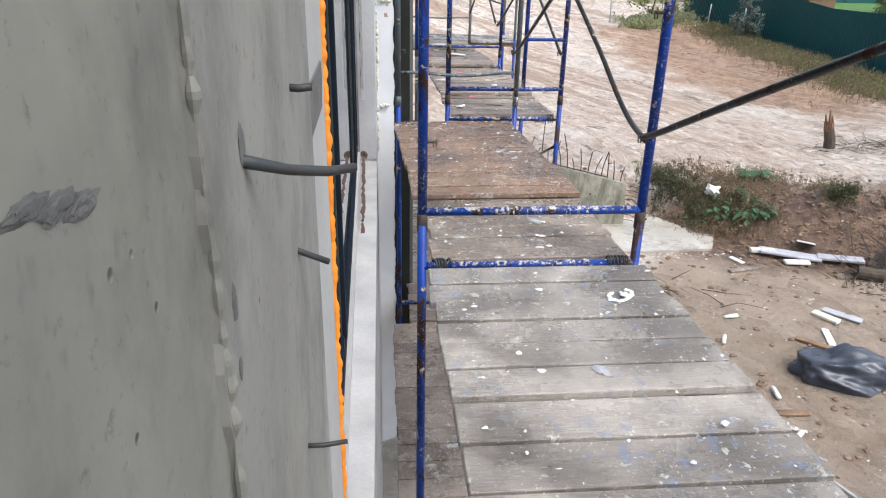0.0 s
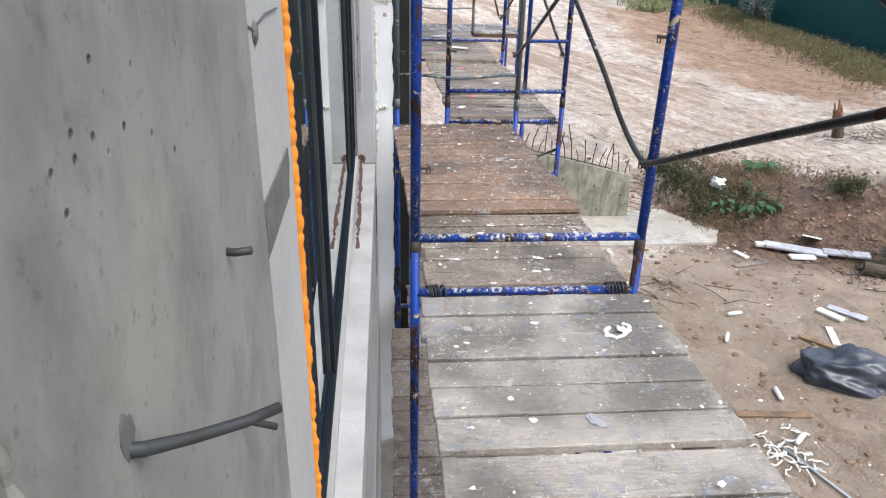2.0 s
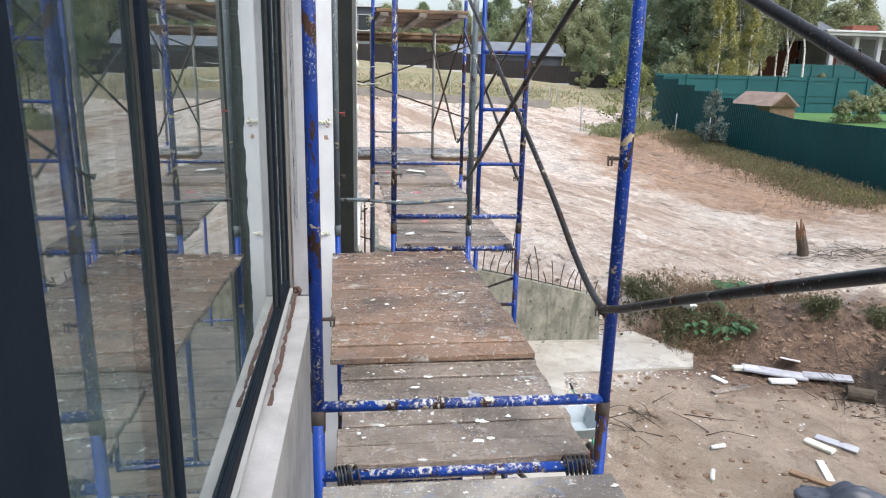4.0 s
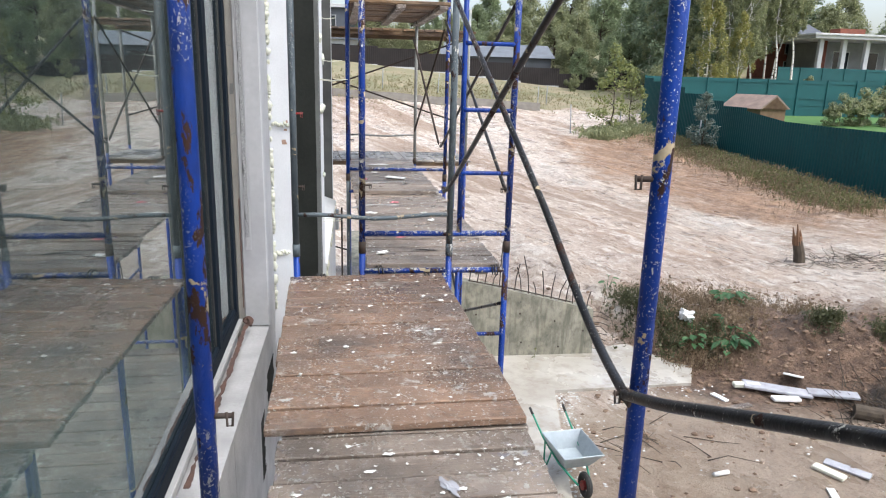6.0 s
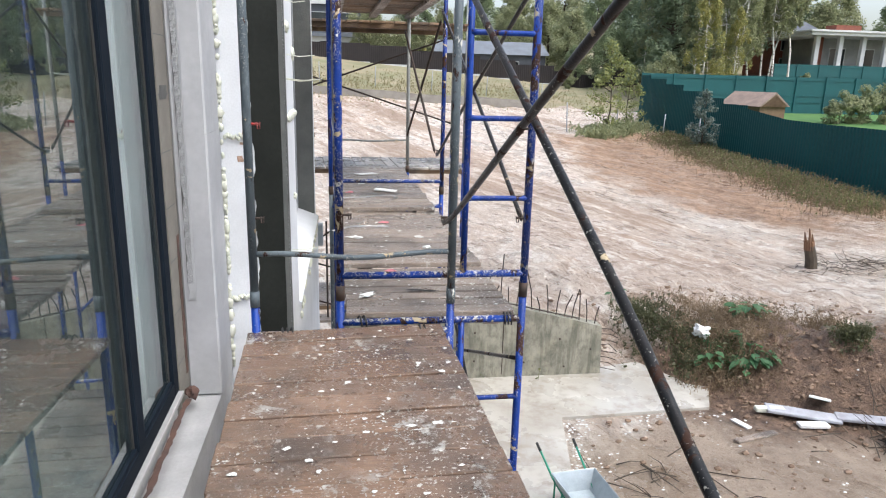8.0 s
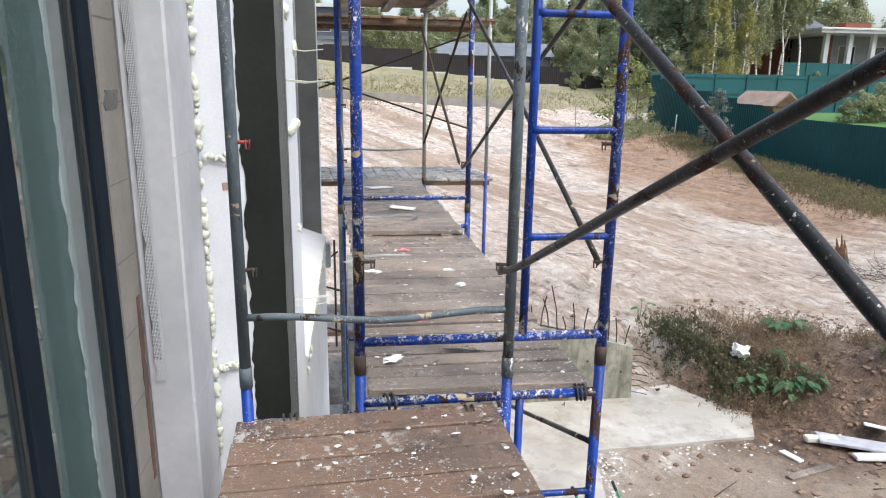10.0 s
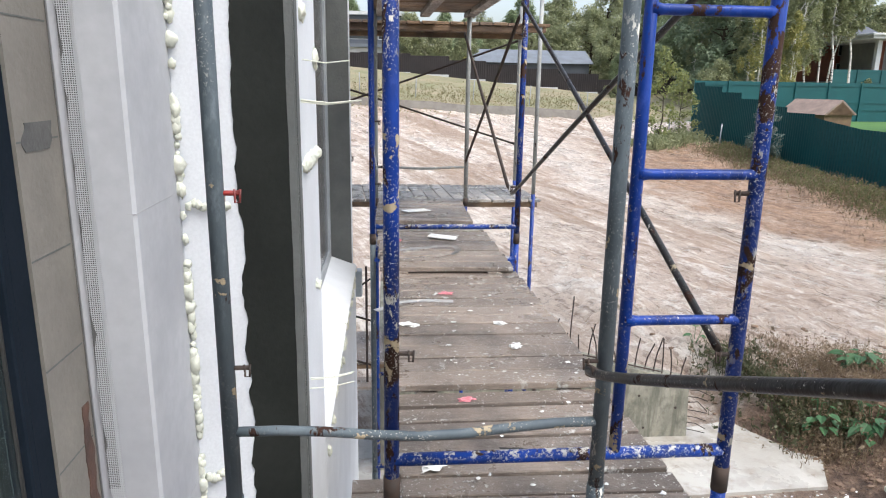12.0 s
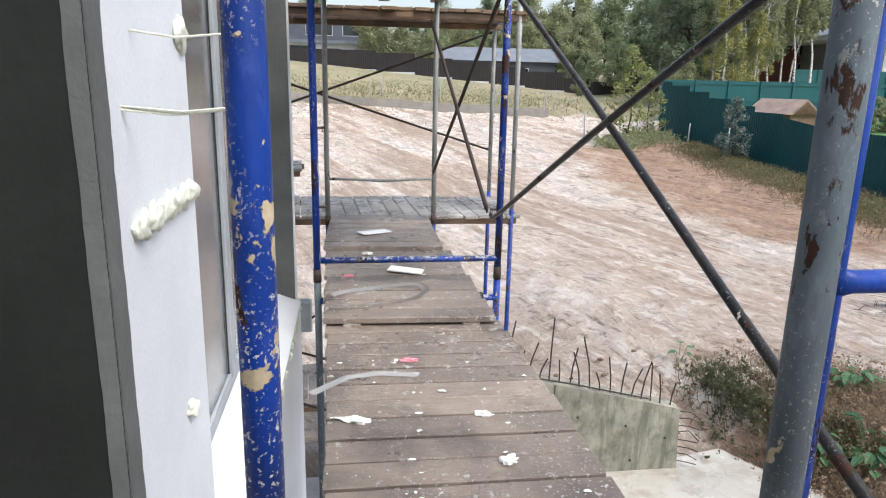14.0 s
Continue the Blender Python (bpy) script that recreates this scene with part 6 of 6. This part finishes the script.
# ---- small things on the decks ----
DECKS = [(-2.5, -0.1, 0.03, 0.95, 0.046, 150), (0.15, 0.95, 0.05, 0.93, 0.007, 60), (1.05, 2.9, 0.0, 0.88, 0.052, 200), (3.1, 3.85, 0.40, 1.24, 0.090, 60),
         (3.95, 5.55, 0.36, 1.2, 0.121, 110), (5.7, 7.0, 0.32, 1.12, 0.168, 36), (7.1, 8.2, 0.3, 1.06, 0.19, 20), (8.4, 9.3, -1.2, 1.7, 0.168, 30)]
crumbs = bmesh.new()
rng3 = random.Random(90)
for y0, y1, xa, xb, z, n in DECKS:
    for i in range(n):
        s = 0.002 + 0.008 * rng3.random() ** 3.0
        lump((rng3.uniform(xa, xb), rng3.uniform(y0, y1), z + s * 0.3), (s * rng3.uniform(0.6, 1.8), s * rng3.uniform(0.5, 1.4), s * 0.4), i * 1.3, 1.0, 1, crumbs)
# flat splats of plaster trodden onto the planks
for i in range(130):
    if i < 60:
        x, y, z = rng3.gauss(0.66, 0.12), rng3.gauss(1.85, 0.30), 0.043
        z = 0.046 - 0.008 * (y - 1.0)
    elif i < 85:
        x, y, z = rng3.uniform(0.08, 0.9), rng3.uniform(0.15, 0.95), 0.006
    else:
        x, y, z = rng3.uniform(0.05, 0.93), rng3.uniform(-2.3, -0.1), 0.046 if i % 2 else 0.045
        z = 0.036 if y < -1.02 else 0.046
    s = 0.003 + 0.013 * rng3.random() ** 2.5
    lump((min(x, 0.86), min(y, 2.85), z), (s * rng3.uniform(0.8, 1.8), s * rng3.uniform(0.5, 0.9), 0.0028), i * 2.3, 1.2, 2, crumbs)
tagged(part("foam_crumbs", crumbs, WHITE), "white foam crumbs scattered over the planks", "crumbs", kind="stuff")


def deck_scrap(name, at, size, rz, mat, label, seed=0, sub=2):
    o = part(name, lump((0, 0, size[2] * 0.45), (size[0] * 0.9, size[1] * 0.9, size[2] * 0.6), seed * 1.7, 1.0, 3), mat)
    o.matrix_basis = pose(*at, 0, 0, rz)
    return tagged(o, label, "scrap", "scraps on the deck")


deck_scrap("foam_scrap", (0.952, 4.293, 0.121), (0.030, 0.024, 0.016), 20, WHITE, "white lump of foam on the deck", 1)
deck_scrap("foam_scrap", (0.50, 3.34, 0.088), (0.045, 0.030, 0.014), 20, WHITE, "torn white foam piece on the deck", 2)
deck_scrap("foam_scrap", (0.45, 4.62, 0.121), (0.05, 0.022, 0.014), -20, WHITE, "white foam chip on the deck", 3)
deck_scrap("foam_scrap", (0.93, 4.62, 0.121), (0.030, 0.022, 0.012), -20, WHITE, "small white foam chip on the deck", 13)
deck_scrap("foam_scrap", (0.55, 6.9, 0.17), (0.04, 0.022, 0.014), -20, WHITE, "white foam chip on the deck", 14)
deck_scrap("pink_scrap", (0.692, 5.151, 0.12), (0.042, 0.014, 0.012), -8, PINK, "pink rubber scrap on the deck", 4)
deck_scrap("pink_scrap", (0.66, 3.82, 0.088), (0.034, 0.016, 0.014), 8, PINK, "pink foam plug on the deck", 5)
deck_scrap("pink_scrap", (0.42, 6.35, 0.168), (0.04, 0.014, 0.012), 4, PINK, "pink foam plug on the deck", 6)
deck_scrap("plastic_scrap", (0.60, 0.62, 0.008), (0.02, 0.045, 0.006), 30, BOARD_BLUE, "blue-grey plastic scrap on the planks", 8)
deck_scrap("plastic_scrap", (0.50, -0.88, 0.049), (0.018, 0.030, 0.006), 30, BOARD_BLUE, "blue-grey glove finger on the planks", 9)
deck_scrap("tape_scrap", (0.83, 3.42, 0.088), (0.09, 0.012, 0.006), -12, RUBBER, "dark rubber strip on the planks", 11)


def torn_ring(at, r, mat, label, seed, flat=0.006, width=0.012, gap=1.4, name="torn_strip"):
    pts = []
    for i in range(17):
        a = gap + (6.28 - gap) * i / 16
        k = r * (1 + 0.35 * noise.noise((math.cos(a) * 2, math.sin(a) * 2, seed)))
        pts.append((k * math.cos(a) * 1.3, k * math.sin(a), flat + 0.01 * abs(noise.noise((i * 0.7, seed, 0)))))
    bm = tube(pts, [width * (0.7 + 0.6 * abs(noise.noise((i * 0.9, seed, 4)))) for i in range(17)], seg=6)
    for v in bm.verts:
        v.co.z = max(0.001, v.co.z * 0.6)
    o = part(name, bm, mat)
    o.matrix_basis = pose(*at, 0, 0, seed * 40)
    return tagged(o, label, "scrap", "scraps on the deck")


torn_ring((0.735, -0.36, 0.047), 0.035, WHITE, "torn white foam strip on the wet planks", 1)
torn_ring((0.775, -0.33, 0.047), 0.022, WHITE, "torn white foam scrap on the wet planks", 2)


def wrap(points, width, label, mat, name="film_strip"):
    """A loose strip of film lying along points."""
    bm = bmesh.new()
    pts = [Vector(p) for p in points]
    prev = None
    for i, p in enumerate(pts):
        d = (pts[min(i + 1, len(pts) - 1)] - pts[max(i - 1, 0)]).normalized()
        s = Vector((-d.y, d.x, 0.15)).normalized() * width / 2
        a, b = bm.verts.new(p - s), bm.verts.new(p + s)
        if prev:
            bm.faces.new((prev[0], a, b, prev[1]))
        prev = (a, b)
    bmesh.ops.solidify(bm, geom=bm.faces[:], thickness=0.001)
    o = part(name, bm, mat, smooth=True)
    return tagged(o, label, "plastic film", "film strips")


MILKY = Mat("milky_film")
MILKY.set(Base_Color=(0.75, 0.76, 0.76), Roughness=0.3, Alpha=0.42)
MILKY = MILKY.m
loop = [(0.30 + 0.28 * (1 - math.cos(a)) , 5.85 + 0.16 * math.sin(a) + 0.10 * (1 - math.cos(a)), 0.178 + 0.008 * math.sin(3 * a)) for a in [0.3 + 5.6 * k / 24 for k in range(25)]]
wrap(loop, 0.045, "loop of clear plastic film on the deck", MILKY)
wrap([(0.28, 4.85, 0.125), (0.42, 4.98, 0.130), (0.56, 5.02, 0.126), (0.72, 4.98, 0.130)], 0.035, "strip of clear plastic film on the deck", MILKY)
wrap([(0.258, 6.22, 0.95 - 0.09 * k + 0.0 * k) for k in range(2)] + [(0.268 + 0.01 * math.sin(k), 6.215, 0.85 - 0.10 * k) for k in range(1, 9)], 0.03, "clear film wound on the scaffold post", MILKY)
foil = part("foam_sheet", box((-0.11, -0.05, 0), (0.11, 0.05, 0.012), 0.003), WHITE)
foil.matrix_basis = pose(0.78, 6.45, 0.172, 0, 3, -18)
tagged(foil, "bent white foam sheet offcut on the planks", "sheet")
foil2 = part("foam_sheet", box((-0.13, -0.06, 0), (0.13, 0.06, 0.006), 0.002), WHITE)
foil2.matrix_basis = pose(0.62, 7.5, 0.192, 0, 2, 30)
tagged(foil2, "thin white sheet scrap on the planks", "sheet")

# tangle of thin white foam strings on the mud
strings = bmesh.new()
rngs = random.Random(55)
for i in range(34):
    x, y = rngs.uniform(3.85, 4.45), rngs.uniform(2.55, 3.40)
    a = rngs.uniform(0, 6.28)
    pts = []
    for k in range(7):
        pts.append((x, y, ground_z(x, y) + 0.02 + rngs.uniform(0, 0.03)))
        a += rngs.uniform(-1.0, 1.0)
        x, y = x + 0.035 * math.cos(a), y + 0.035 * math.sin(a)
    tube(pts, [rngs.uniform(0.005, 0.012) for k in range(7)], strings, 6)
tagged(part("foam_strings", strings, WHITE), "tangle of torn white foam strings on the mud", "scraps", kind="stuff")
# scattered white rubble on the ground
litter = bmesh.new()
for i in range(520):
    if i < 260:
        k = rng3.random()
        x, y = 2.6 + 0.95 * k + abs(rng3.gauss(0, 0.22)), 4.4 + 4.1 * k + rng3.gauss(0, 0.1)
    elif i < 330:
        x, y = rng3.uniform(3.5, 6.3), 8.35 + rng3.gauss(0, 0.12)
    else:
        x, y = rng3.uniform(3.3, 8.5), rng3.uniform(1.8, 8.6)
    s = rng3.uniform(0.005, 0.02)
    lump((x, y, ground_z(x, y) + 0.05 * (x < 2.9) + s * 0.3), (s * 1.4, s, s * 0.5), i, 0.5, 1, litter)
tagged(part("rubble", litter, WHITE), "white foam and plaster crumbs over the mud", "rubble", kind="stuff")
stones = bmesh.new()
for i in range(500):
    x, y = rng3.uniform(3.2, 11), rng3.uniform(1.5, 13)
    s = rng3.uniform(0.015, 0.05)
    lump((x, y, ground_z(x, y) + s * 0.2), (s * 1.3, s, s * 0.7), i, 0.5, 1, stones)
for i in range(900):
    x = rng3.uniform(6.2, 11.5)
    y = float(np.interp(x, BANK_X, BANK_Y)) + rng3.gauss(0.7, 0.7)
    s = 0.012 + 0.038 * rng3.random() ** 2.5
    lump((x, y, ground_z(x, y) + s * 0.15), (s * 1.3, s, s * 0.8), i + 600, 0.6, 1, stones)
tagged(part("clods", stones, plain("mud_clod", (0.13, 0.082, 0.055), (0.24, 0.165, 0.115), 3, 0.9, 20, 0.01)), "clods of earth and stones in the mud", "clods", kind="stuff")
pb = part("plastic_bag", lump((0, 0, 0.08), (0.15, 0.12, 0.10), 6, 0.8, 3), WHITE)
pb.matrix_basis = pose(6.5, 9.95, ground_z(6.5, 9.95) + 0.1)
tagged(pb, "crumpled white plastic bag among weeds", "plastic bag")
# tool bench with a grinder and bucket beside the house corner
bench = thing("work_stand", (0.02, 7.9, -1.0), "dark improvised metal stand beside the scaffold", "stand")
for dx in (-0.10, 0.12):
    part("leg", tube([(dx, 0, -0.7), (dx, 0, 0.55)], 0.012, seg=8), IRON, bench)
part("crossbar", tube([(-0.14, 0, 0.2), (0.16, 0, 0.42)], 0.010, seg=8), IRON, bench)
part("box", box((-0.06, -0.06, 0.25), (0.08, 0.06, 0.52), 0.01), ZINC, bench)
part("base", box((-0.16, -0.12, -0.73), (0.18, 0.12, -0.70)), DULL_PLANK, bench)
